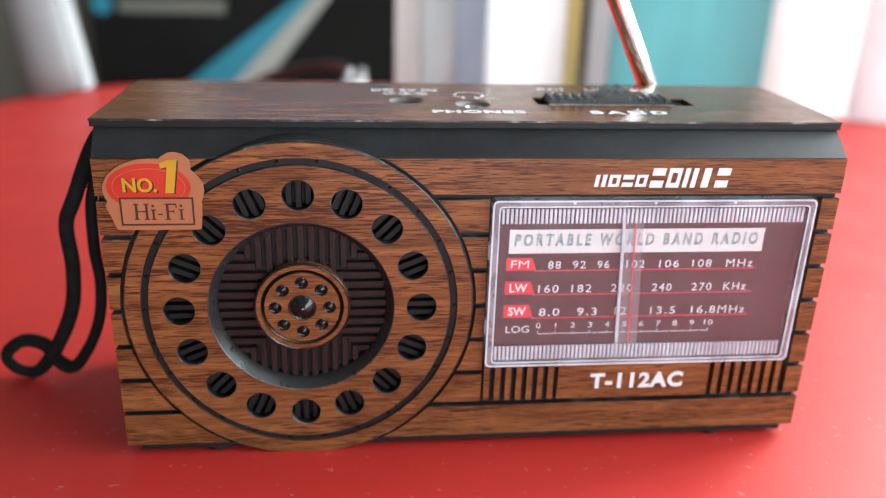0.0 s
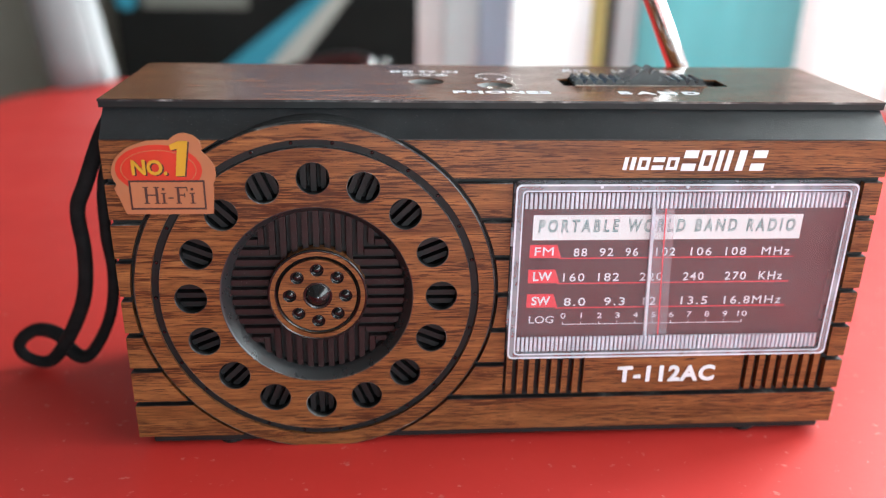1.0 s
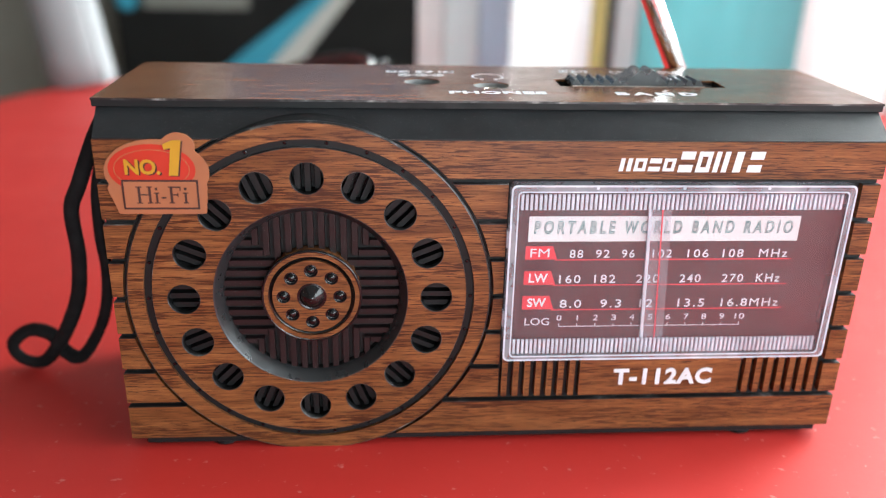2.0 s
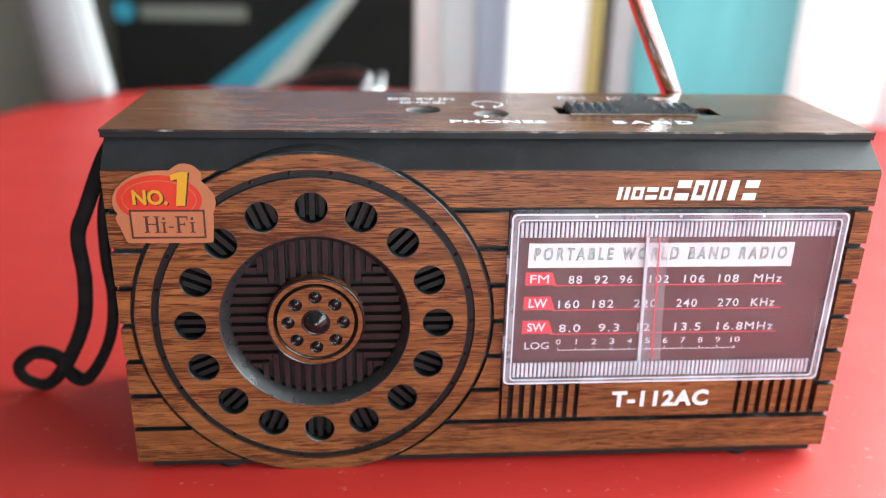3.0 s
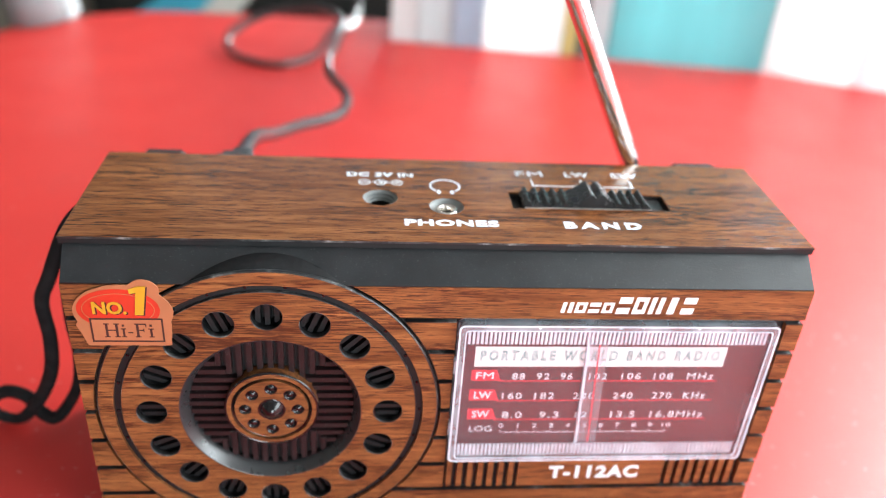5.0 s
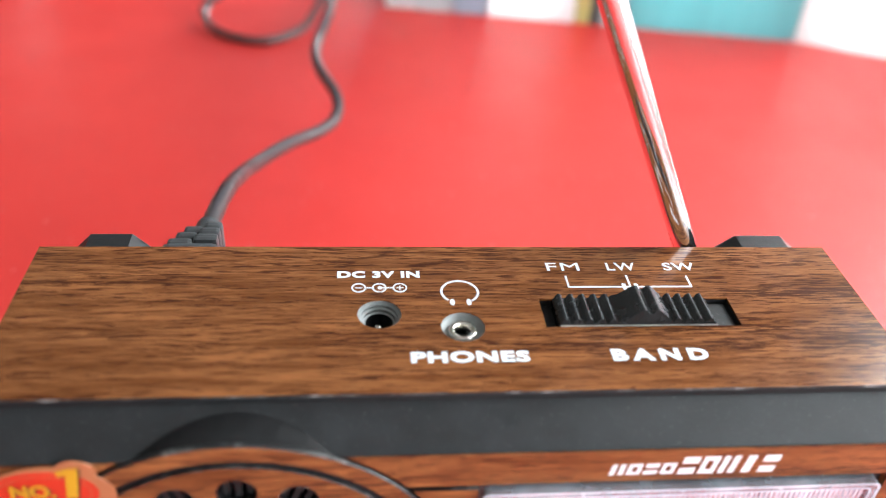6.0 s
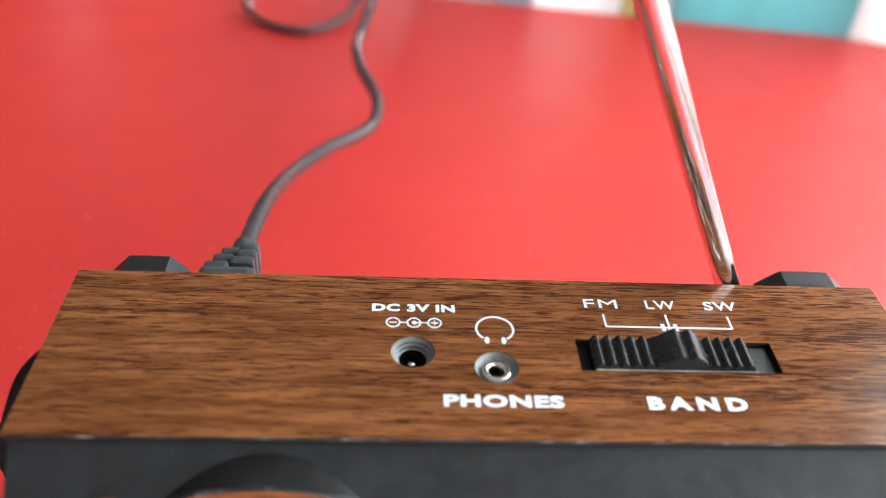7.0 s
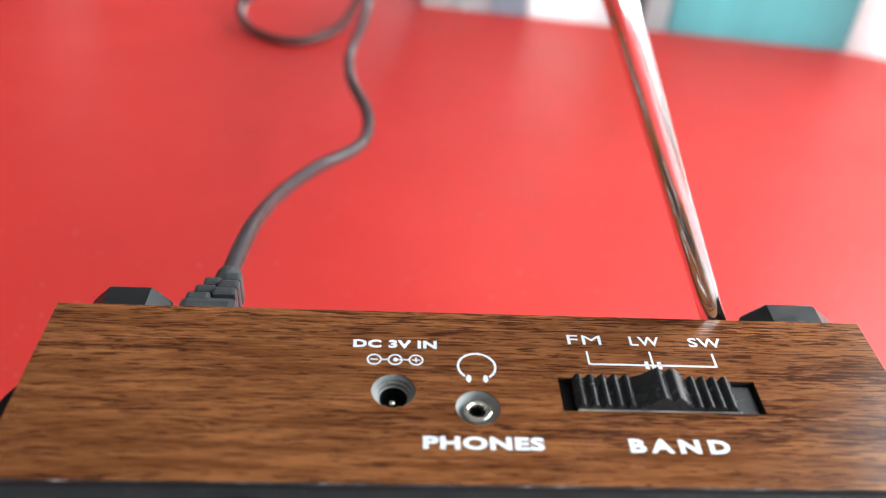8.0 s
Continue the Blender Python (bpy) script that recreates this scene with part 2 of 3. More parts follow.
def slab(outer, w0, w1, plan, edge=0.0, bm=None):
    """A convex or star-shaped solid plate whose w0 rim is chamfered by edge."""
    bm = bm or bmesh.new()
    cx, cy = sum(p[0] for p in outer) / len(outer), sum(p[1] for p in outer) / len(outer)
    size = max(1e-6, max(math.hypot(p[0] - cx, p[1] - cy) for p in outer))
    rings = []
    step = edge if w1 > w0 else -edge
    for w, grow in ((w0, 1 - edge / size), (w0 + step, 1.0), (w1, 1.0)) if edge else ((w0, 1.0), (w1, 1.0)):
        rings.append([bm.verts.new(plan(cx + (x - cx) * grow, cy + (y - cy) * grow, w)) for x, y in outer])
    bm.faces.new(rings[0])
    bm.faces.new(rings[-1][::-1])
    for a, b in zip(rings, rings[1:]):
        for k in range(len(outer)):
            j = (k + 1) % len(outer)
            bm.faces.new((a[k], a[j], b[j], b[k]))
    return bm


def box(x0, x1, y0, y1, z0, z1, edge=0.0, seg=2):
    """A box in metres with rounded edges."""
    bm = bmesh.new()
    bmesh.ops.create_cube(bm, size=1)
    for v in bm.verts:
        v.co = Vector(((x0 + x1) / 2 + v.co.x * (x1 - x0), (y0 + y1) / 2 + v.co.y * (y1 - y0), (z0 + z1) / 2 + v.co.z * (z1 - z0)))
    if edge:
        bmesh.ops.bevel(bm, geom=bm.edges[:], offset=edge, segments=seg, profile=0.6, affect="EDGES")
    return bm


def lathe(profile, centre, plan, n=48):
    """Turns a profile of (radius, depth) round a centre."""
    bm = bmesh.new()
    rings = []
    for r, w in profile:
        if r <= 0:
            rings.append([bm.verts.new(plan(*centre, w))])
        else:
            rings.append([bm.verts.new(plan(*p, w)) for p in circle(*centre, r, n)])
    for a, b in zip(rings, rings[1:]):
        for k in range(n):
            j = (k + 1) % n
            f = [a[k % len(a)], a[j % len(a)], b[j % len(b)], b[k % len(b)]]
            bm.faces.new(list(dict.fromkeys(f)))
    return bm


def tube(points, radius, n=10, steps=8, flat=1.0, bm=None):
    """A smooth cord through points, in metres."""
    bm = bm or bmesh.new()
    pts = [Vector(p) for p in points]
    line = []
    for k in range(len(pts) - 1):
        p0, p1, p2, p3 = pts[max(k - 1, 0)], pts[k], pts[k + 1], pts[min(k + 2, len(pts) - 1)]
        for s in range(steps):
            t = s / steps
            line.append(0.5 * (2 * p1 + (p2 - p0) * t + (2 * p0 - 5 * p1 + 4 * p2 - p3) * t * t + (3 * p1 - p0 - 3 * p2 + p3) * t ** 3))
    line.append(pts[-1])
    side, rings = Vector((0.3, 0.2, 1)), []
    for k, p in enumerate(line):
        d = (line[min(k + 1, len(line) - 1)] - line[max(k - 1, 0)]).normalized()
        side = (side - d * side.dot(d)).normalized()
        other = d.cross(side)
        rings.append([bm.verts.new(p + side * radius * math.cos(2 * math.pi * i / n) + other * radius * flat * math.sin(2 * math.pi * i / n)) for i in range(n)])
    for a, b in zip(rings, rings[1:]):
        for i in range(n):
            j = (i + 1) % n
            bm.faces.new((a[i], a[j], b[j], b[i]))
    bm.faces.new(rings[0])
    bm.faces.new(rings[-1][::-1])
    return bm


def lettering(name, text, box_mm, w, plan, material, parent, label="", outline=0.0, shear=0.0, lift=0.06, bold=0.0, spread=1.0):
    """Printed words fitted into a box (u0, u1, v0, v1), standing lift mm proud of depth w."""
    cu = bpy.data.curves.new(name, "FONT")
    cu.body, cu.shear, cu.space_character = text, shear, spread
    cu.resolution_u = 3
    if outline:
        cu.fill_mode, cu.bevel_depth = "NONE", outline
        cu.bevel_resolution = 0
    else:
        cu.extrude, cu.offset = 0.02, bold
    tmp = new("lettering", cu)
    bpy.context.view_layer.update()
    me = bpy.data.meshes.new_from_object(tmp.evaluated_get(bpy.context.evaluated_depsgraph_get()))
    bpy.data.objects.remove(tmp)
    xs, ys, zs = zip(*(v.co for v in me.vertices))
    u0, u1, v0, v1 = box_mm
    sign = 1 if plan is above else -1
    for v in me.vertices:
        a = (v.co.x - min(xs)) / (max(xs) - min(xs))
        b = (v.co.y - min(ys)) / (max(ys) - min(ys))
        c = (v.co.z - min(zs)) / max(1e-9, max(zs) - min(zs))
        v.co = plan(u0 + a * (u1 - u0), v0 + b * (v1 - v0), w + sign * lift * c)
    if plan is front:
        me.flip_normals()
    me.materials.clear()
    me.materials.append(material)
    me.name = name
    ob = new(name, me)
    ob.parent = parent
    return tagged(ob, label)


# ---- room ----
RX, RY0, RY1, FLOOR_Z, TOP_Z = 0.70, -1.6, 1.0, -0.74, 1.75


def setting(name, bm, material, label, category):
    return tagged(part(name, bm, material), label, category, kind="structure")


setting("floor", box(-1.7, 0.8, -1.7, 1.1, FLOOR_Z - 0.05, FLOOR_Z), FLOOR_WOOD, "brown wooden floor under the red table", "floor")
setting("ceiling", box(-1.7, 0.8, -1.7, 1.1, TOP_Z, TOP_Z + 0.05), CEILING_PAINT, "plain white painted ceiling of the room", "ceiling")
# left wall is out of view; its dark paint cuts bounced light
setting("wall_left", box(-1.7, -1.6, -1.6, RY1, FLOOR_Z, TOP_Z), WALL_GREY, "unseen side wall, grey brown to hold down bounced light", "wall")


def wall_with_opening(name, plan, span, openings, label, material):
    outer = rect(span[0], span[1], FLOOR_Z * 1000, TOP_Z * 1000)
    setting(name, plate(outer, [rect(*o) for o in openings], 0, 100, plan), material, label, "wall")


def back_plan(u, v, w):
    return Vector((u, RY1 * 1000 + w, v)) * MM


def right_plan(u, v, w):
    return Vector((RX * 1000 + w, u, v)) * MM


def front_plan(u, v, w):
    return Vector((u, RY0 * 1000 - w, v)) * MM


BACK_OPENING, FRONT_OPENING, RIGHT_OPENING = (-300, 660, -140, 620), (-20, 680, -150, 450), (-885, 100, 30, 540)
SIDE_OPENING, HIGH_OPENING = (140, 530, 110, 650), (-260, 300, 770, 1330)
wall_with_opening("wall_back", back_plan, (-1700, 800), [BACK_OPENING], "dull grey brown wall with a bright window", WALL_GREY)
wall_with_opening("wall_right", right_plan, (-1600, 1000), [RIGHT_OPENING, SIDE_OPENING, HIGH_OPENING], "white painted side wall with a bright window", WALL_PAINT)
wall_with_opening("wall_front", front_plan, (-1700, 800), [FRONT_OPENING], "white painted wall with a window opening", WALL_PAINT)


def window_unit(name, plan, opening):
    win = thing(name, "white painted window frame in the wall", "window", kind="structure")
    u0, u1, v0, v1 = opening
    mid = (u0 + u1) / 2
    part("window_frame", plate(rect(u0, u1, v0, v1), [rect(u0 + 50, mid - 20, v0 + 50, v1 - 50), rect(mid + 20, u1 - 50, v0 + 50, v1 - 50)], 40, 90, plan), FRAME_WHITE, win)
    part("window_sill", plate(rect(u0 - 30, u1 + 30, v0 - 30, v0 - 2), [], -40, -2, plan), FRAME_WHITE, win)


window_unit("window_5", right_plan, HIGH_OPENING)
window_unit("window_4", right_plan, SIDE_OPENING)
window_unit("window_3", right_plan, RIGHT_OPENING)
window_unit("window_1", back_plan, BACK_OPENING)
window_unit("window_2", front_plan, FRONT_OPENING)


# ---- table ----
def table_outline(grow=0.0):
    """Rounded oblong top: straight back edge, wide round corners."""
    return rect(-275 - grow, 500 + grow, -560 - grow, 466 + grow, 135 + grow, 14)


table = thing("table", "round-cornered red laminate table with a satin surface", "table")
bm = bmesh.new()
rings = []
for w, g in ((0, -4), (-1.2, -1.2), (-4, 0), (-16, 0), (-20, -4)):
    rings.append([bm.verts.new(above(x, y, w)) for x, y in table_outline(g)])
bm.faces.new(rings[0])
bm.faces.new(rings[-1][::-1])
for a, b in zip(rings, rings[1:]):
    for k in range(len(a)):
        j = (k + 1) % len(a)
        bm.faces.new((a[k], a[j], b[j], b[k]))
part("tabletop", bm, RED_TABLE, table, "red satin laminate top")
for lx in (-0.18, 0.40):
    for ly in (-0.46, 0.36):
        part("leg", tube([(lx, ly, FLOOR_Z), (lx, ly, -0.4), (lx, ly, -0.02)], 0.02, 16, 1), BLACK_MATT, table)


# ---- radio ----
radio = thing("portable_radio", "walnut print portable radio with black trim on the red table", "radio")
CX, CZ = -40.5, 38.2
RD = 38.7
ROWS_Z = [64.5, 55.7, 47.0, 38.1, 29.3, 20.5, 11.8]

# body shell with the sloping shoulder
bm = bmesh.new()
profile = [(8.0, 2.4), (49.5, 2.4), (50.5, 4), (50.5, 72.8), (9.2, 72.8), (9.2, 77.9), (8.75, 77.9), (8.55, 77.85), (0.25, 73.45), (0.25, 73.25), (8.0, 73.2)]
ends = [[bm.verts.new(Vector((side * (82.4 if y < 1 or z < 73.3 else 83.6), y, z)) * MM) for y, z in profile] for side in (-1, 1)]
bm.faces.new(ends[0])
bm.faces.new(ends[1][::-1])
for k in range(len(profile)):
    j = (k + 1) % len(profile)
    bm.faces.new((ends[0][k], ends[0][j], ends[1][j], ends[1][k]))
part("body_shell", bm, BLACK, radio, "black fine-grained plastic shell with sloping shoulder")

part("face_bed", plate(rect(-82.2, 82.2, 2.4, 73.18), [circle(CX, CZ, 35.8, 96)], 1.5, 8.0, front), BLACK_MATT, radio, "black bed behind the planks")

# wooden top panel with jack holes and the switch slot
JACK, PHONES = (-15.8, 29.4), (0.0, 25.6)
SLOT = (16.1, 55.4, 25.2, 33.6)
top_outline = rect(-84.5, 84.5, 8.4, 51.3)
top_holes = [circle(*JACK, 4.2, 32), circle(*PHONES, 4.2, 32), rect(*SLOT)]
top_panel = part("top_panel", plate(top_outline, top_holes, 79.7, 79.3, above), WOOD_TOP, radio, "walnut print top panel")
part("neck", plate(rect(-82.3, 82.3, 9.25, 50.5), top_holes, 77.9, 72.8, above), BLACK, radio)
part("top_core", plate(rect(-84.4, 84.4, 8.5, 51.2), top_holes, 79.3, 77.95, above), BLACK_MATT, radio, "black edge of the top panel")


def left_arc(z0, z1, r, n=10):
    return [(CX - math.sqrt(max(0, r * r - (z - CZ) ** 2)), z) for z in (z0 + (z1 - z0) * k / n for k in range(n + 1))]


def right_arc(z0, z1, r, n=10):
    return [(2 * CX - x, z) for x, z in left_arc(z0, z1, r, n)]


part("top_edge", box(-0.08453, 0.08453, 0.00833, 0.00839, 0.07925, 0.07971), WORN_GLINT_EDGE, radio, "worn pale edge of the top panel")
# planks of the face between the grooves
GAP, RG = 0.66, RD + 1.0
bounds = [(ROWS_Z[0] + GAP, 73.2)] + [(b + GAP, a - GAP) for a, b in zip(ROWS_Z, ROWS_Z[1:])] + [(3.0, ROWS_Z[-1] - GAP)]
for k, (z0, z1) in enumerate(bounds):
    part("plank", plate([(-82.5, z0), *left_arc(z0, z1, RG), (-82.5, z1)], [], 0, 1.5, front), WOOD_FRONT, radio)
    end = 82.5 if k in (0, len(bounds) - 1) else 1.3
    part("plank", plate([*right_arc(z0, z1, RG), (end, z1), (end, z0)], [], 0, 1.5, front), WOOD_FRONT, radio)
    if end < 5:
        part("plank", plate(rect(78.4, 82.5, z0, z1), [], 0, 1.5, front), WOOD_FRONT, radio)
    # pale strips: worn plank tops, with groove glints painted in
    if k:
        xs = math.sqrt(RG ** 2 - (z1 - CZ) ** 2)
        part("plank_edge", plate(rect(-82.4, CX - xs, z1 + 0.01, z1 + 0.16), [], 0.06, 1.45, front), WORN_GLINT_EDGE, radio)
        part("plank_edge", plate(rect(CX + xs, min(end, 82.4), z1 + 0.01, z1 + 0.16), [], 0.06, 1.45, front), WORN_GLINT_EDGE, radio)
        if end < 5:
            part("plank_edge", plate(rect(78.5, 82.4, z1 + 0.01, z1 + 0.16), [], 0.06, 1.45, front), WORN_GLINT_EDGE, radio)
# field under the dial between two groups of slots
z0, z1 = ROWS_Z[-1] + GAP, 23.2
part("name_field", plate(rect(20.2, 58.2, z0, z1), [], 0, 1.5, front), WOOD_FRONT, radio)
for k in range(7):
    part("slot_bar", plate(rect(2.0 + k * 2.62, 3.35 + k * 2.62, z0, z1), [], 0, 1.5, front), WOOD_FRONT, radio)
    part("slot_bar", plate(rect(59.4 + k * 2.66, 60.8 + k * 2.66, z0, z1), [], 0, 1.5, front), WOOD_FRONT, radio)

# speaker disc
HOLES = [(CX + 27.1 * math.cos(k * math.pi / 8), CZ + 27.1 * math.sin(k * math.pi / 8)) for k in range(16)]
part("speaker_rim", plate(circle(CX, CZ, RD, 128), [circle(CX, CZ, 35.4, 96)], -0.35, 0.5, front), WOOD_FRONT, radio, "walnut print outer ring")
part("speaker_drum", plate(circle(CX, CZ, RD + 0.25, 128), [circle(CX, CZ, 21.1, 64), *[circle(*h, 3.45, 24) for h in HOLES]], 0.5, 7.5, front), BLACK_MATT, radio, "black plastic speaker housing")
part("speaker_ring", plate(circle(CX, CZ, 33.6, 96), [circle(CX, CZ, 20.9, 72), *[circle(*h, 3.45, 24) for h in HOLES]], -0.35, 0.5, front), WOOD_FRONT, radio, "walnut print ring with sixteen round holes")
part("rim_glint_edge", lathe([(38.8, 0.6), (39.05, 0.5), (39.0, -0.15), (38.75, -0.32), (38.6, -0.36), (38.55, 0.0)], (CX, CZ), front, 128), WORN_GLINT_EDGE, radio, "worn black rim with pale scuffs and painted glints", True)
part("groove_edge", lathe([(33.55, -0.2), (33.62, -0.40), (33.72, -0.3), (33.75, 0.4)], (CX, CZ), front, 96), WORN_GLINT_EDGE, radio, "", True)
for k in range(26):
    a = 2 * math.pi * k / 26
    part("groove_stud", slab(circle(CX + 34.65 * math.cos(a), CZ + 34.65 * math.sin(a), 0.42, 8), 0.25, 0.55, front, 0.12), BLACK_GLOSS, radio)
for h in HOLES:
    part("hole_lip", lathe([(3.52, -0.37), (3.44, -0.40), (3.38, -0.1), (3.38, 1.2), (3.5, 1.2)], h, front, 24), WORN_GLINT_EDGE, radio, "", True)
part("recess_wall", lathe([(20.95, -0.42), (20.8, -0.43), (20.65, -0.25), (20.5, 0.0), (20.0, 0.8), (19.5, 1.6), (19.1, 2.3), (19.0, 2.8), (19.0, 4.1), (21.0, 4.15)], (CX, CZ), front, 72), RECESS_BLACK, radio, "black bevelled recess wall", True)
part("grille_back", plate(circle(CX, CZ, 32, 64), [], 4.2, 7.2, front), BLACK_MATT, radio)
for k, (hx, hz) in enumerate(HOLES):
    a = k * math.pi / 8
    ca, sa = math.cos(a), math.sin(a)
    for off in (-2.1, 0.0, 2.1):
        half = math.sqrt(3.6 ** 2 - off * off)
        loop = [(hx + ca * p - sa * q, hz + sa * p + ca * q) for p, q in ((-half, off - 0.62), (half, off - 0.62), (half, off + 0.62), (-half, off + 0.62))]
        part("hole_bar", slab(loop, 1.6, 4.3, front, 0.25), BLACK_MATT, radio)
HUB_R = 10.7
for k in range(-8, 9):
    u = k * 2.36
    far = math.sqrt(max(0, 19.2 ** 2 - u * u))
    for turn in range(4):
        near = max(abs(u) + (0.68 if turn % 2 else -0.66), math.sqrt(max(0, HUB_R ** 2 - u * u)) - 0.4)
        if far - near < 0.6:
            continue
        c, s = ((1, 0), (0, 1), (-1, 0), (0, -1))[turn]
        loop = [(CX + c * p - s * q, CZ + s * p + c * q) for p, q in ((u - 0.66, near), (u + 0.66, near), (u + 0.66, far), (u - 0.66, far))]
        part("grille_bar", slab(loop, 2.6, 4.3, front, 0.2), GRILLE, radio)
hub = part("hub", plate(circle(CX, CZ, HUB_R, 64), [circle(CX, CZ, 9.4, 56)], 0.5, 4.3, front), WOOD_FRONT, radio, "walnut print hub in the speaker")
SMALL = [(CX + 6.1 * math.cos(k * math.pi / 4), CZ + 6.1 * math.sin(k * math.pi / 4)) for k in range(8)]
part("hub_disc", plate(circle(CX, CZ, 8.5, 56), [circle(CX, CZ, 3.0, 24), *[circle(*h, 1.4, 18) for h in SMALL]], 0.5, 3.0, front), WOOD_FRONT, hub)
part("hub_groove", lathe([(10.9, 0.75), (10.72, 0.35), (10.5, 0.38), (9.4, 1.3), (8.4, 1.3), (8.4, 3.2)], (CX, CZ), front, 64), BLACK_GLOSS, hub, "", True)
for h in SMALL:
    part("hub_bead", lathe([(1.5, 0.48), (1.38, 0.45), (1.3, 0.9), (1.1, 1.1), (0.95, 0.9), (0.5, 0.5), (0, 0.4)], h, front, 18), BLACK_GLOSS, hub, "", True)
part("hub_cap", lathe([(3.2, 0.48), (3.05, 0.35), (2.85, 0.9), (2.5, 0.5), (1.6, -0.5), (0.7, -1.1), (0, -1.3)], (CX, CZ), front, 28), BLACK_GLOSS, hub, "pointed glossy black cap", True)

# dial
dial = part("dial_plate", plate(rect(2.2, 77.4, 22.6, 63.8), [], 1.3, 1.5, front), BLACK_MATT, radio, "black dial bed")
part("scale_card", plate(rect(4.0, 75.4, 23.4, 62.6), [], 1.0, 1.28, front), DIAL, dial, "dark plum scale card with white figures")
part("title_strip", plate(rect(6.3, 66.5, 50.7, 56.5), [], 0.93, 0.99, front), CARD_WHITE, dial, "white strip with teal outline letters")
lettering("title_lettering", "PORTABLE WORLD BAND RADIO", (7.5, 65.0, 52.5, 55.5), 0.9, front, TEAL_INK, dial, "teal outline letters", outline=0.024, shear=0.10, spread=1.5, lift=0.05)
for word, zt, zb, zl in (("FM", 49.6, 46.5, 46.35), ("LW", 43.7, 40.4, 40.25), ("SW", 37.7, 34.4, 34.2)):
    part("band_tab", plate([(5.9, zb), (13.0, zb), (11.9, zt), (5.9, zt)], [], 0.93, 0.99, front), RED_INK, dial, "red band tab")
    part("band_line", plate(rect(12.5, 66.0, zl - 0.12, zl + 0.14), [], 0.93, 0.99, front), RED_INK, dial)
    lettering("band_word", word, (7.0, 11.2, zb + 0.6, zt - 0.55), 0.88, front, WHITE_INK, dial, bold=0.0 if word == "FM" else 0.02)
FIGURES = {
    (46.8, 48.75): ("88 15.7 18.7", "92 21.5 24.6", "96 27.3 30.2", "102 34.2 38.6", "106 42.1 46.9", "108 50.1 54.8", "MHz 58.4 64.9"),
    (40.75, 42.75): ("160 13.8 18.6", "182 21.7 26.5", "220 31.2 36.4", "240 41.1 45.9", "270 50.8 55.7", "KHz 58.7 64.2"),
    (34.7, 36.7): ("8.0 14.4 19.3", "9.3 23.6 28.4", "12 32.6 35.6", "13.5 41.4 47.6", "16.8 51.5 57.6", "MHz 58.2 64.9"),
}
for (zb, zt), rows in FIGURES.items():
    for row in rows:
        word, u0, u1 = row.split()
        lettering("scale_figure", word, (float(u0), float(u1), zb, zt), 0.95, front, WHITE_INK, dial, spread=1.2, bold=0.0 if "M" in word else 0.006)
lettering("scale_word", "LOG", (6.7, 12.3, 30.4, 32.2), 0.95, front, WHITE_INK, dial)
part("log_line", plate(rect(14.5, 56.6, 29.95, 30.1), [], 0.93, 0.99, front), WHITE_INK, dial)
for k in range(11):
    u = 14.5 + k * 4.19
    w = 0.55 if k < 10 else 1.1
    lettering("log_figure", str(k), (u - (w if k != 1 else 0.12), u + (w if k != 1 else 0.12), 31.5, 32.9), 0.95, front, WHITE_INK, dial)
    part("log_tick", plate(rect(u - 0.08, u + 0.08, 30.1, 30.7), [], 0.93, 0.99, front), WHITE_INK, dial)
part("pointer_bar", slab([(33.7, 24), (39.0, 24), (36.9, 60.5), (32.1, 60.5)], 0.1, 0.8, front, 0.2), CLEAR_BAR, dial, "clear plastic pointer bar").visible_shadow = False
part("pointer_edge", slab([(33.5, 24), (34.2, 24), (32.6, 60.5), (31.9, 60.5)], 0.05, 0.75, front, 0.1), CLEAR_RIB, dial)
part("pointer_line", plate([(36.75, 24), (37.05, 24), (35.0, 60), (34.7, 60)], [], 0.05, 0.09, front), RED_INK, dial, "thin red tuning line")
dial_cover = part("dial_cover", plate(rect(1.8, 76.5, 22.7, 64.2, 1.2), [rect(3.5, 74.8, 23.9, 62.6, 0.8)], -1.5, 1.45, front), CLEAR_RIM, radio, "clear raised dial window with ribbed edges")
# whitish strips paint the bevel highlight along the clear rim
part("rim_glint_edge", plate(rect(1.75, 76.55, 22.65, 64.25, 1.25), [rect(2.15, 76.15, 23.05, 63.85, 1.0)], -1.58, -1.502, front), CLEAR_RIB, dial_cover)
part("rim_glint_edge", plate(rect(3.2, 75.1, 23.6, 62.9, 0.9), [rect(3.5, 74.8, 23.9, 62.6, 0.8)], -1.56, -1.502, front), CLEAR_RIB, dial_cover)
part("pane", plate(rect(3.52, 74.78, 23.92, 62.58, 0.8), [], -1.35, -0.95, front), CLEAR_PANE, dial_cover).visible_shadow = False
for za, zb in ((58.5, 62.0), (24.1, 27.6)):
    bm = bmesh.new()
    for k in range(72):
        u = 4.0 + k * 0.98
        slab(rect(u, u + 0.60, za, zb), -0.9, -0.3, front, 0.15, bm)
    part("rib_strip", bm, CLEAR_RIB, dial_cover, "whitish moulded ribs")
for u in (20.0, 38.5, 57.0):
    part("snap_mark", slab(circle(u, 63.6, 0.4, 12), -1.56, -1.4, front, 0.1), CLEAR_RIB, dial_cover)
for v in (52.0, 33.0):
    part("side_catch", slab(rect(1.2, 2.3, v - 2.0, v + 2.0, 0.3), -1.2, 0.6, front, 0.2), CLEAR_RIM, dial_cover)

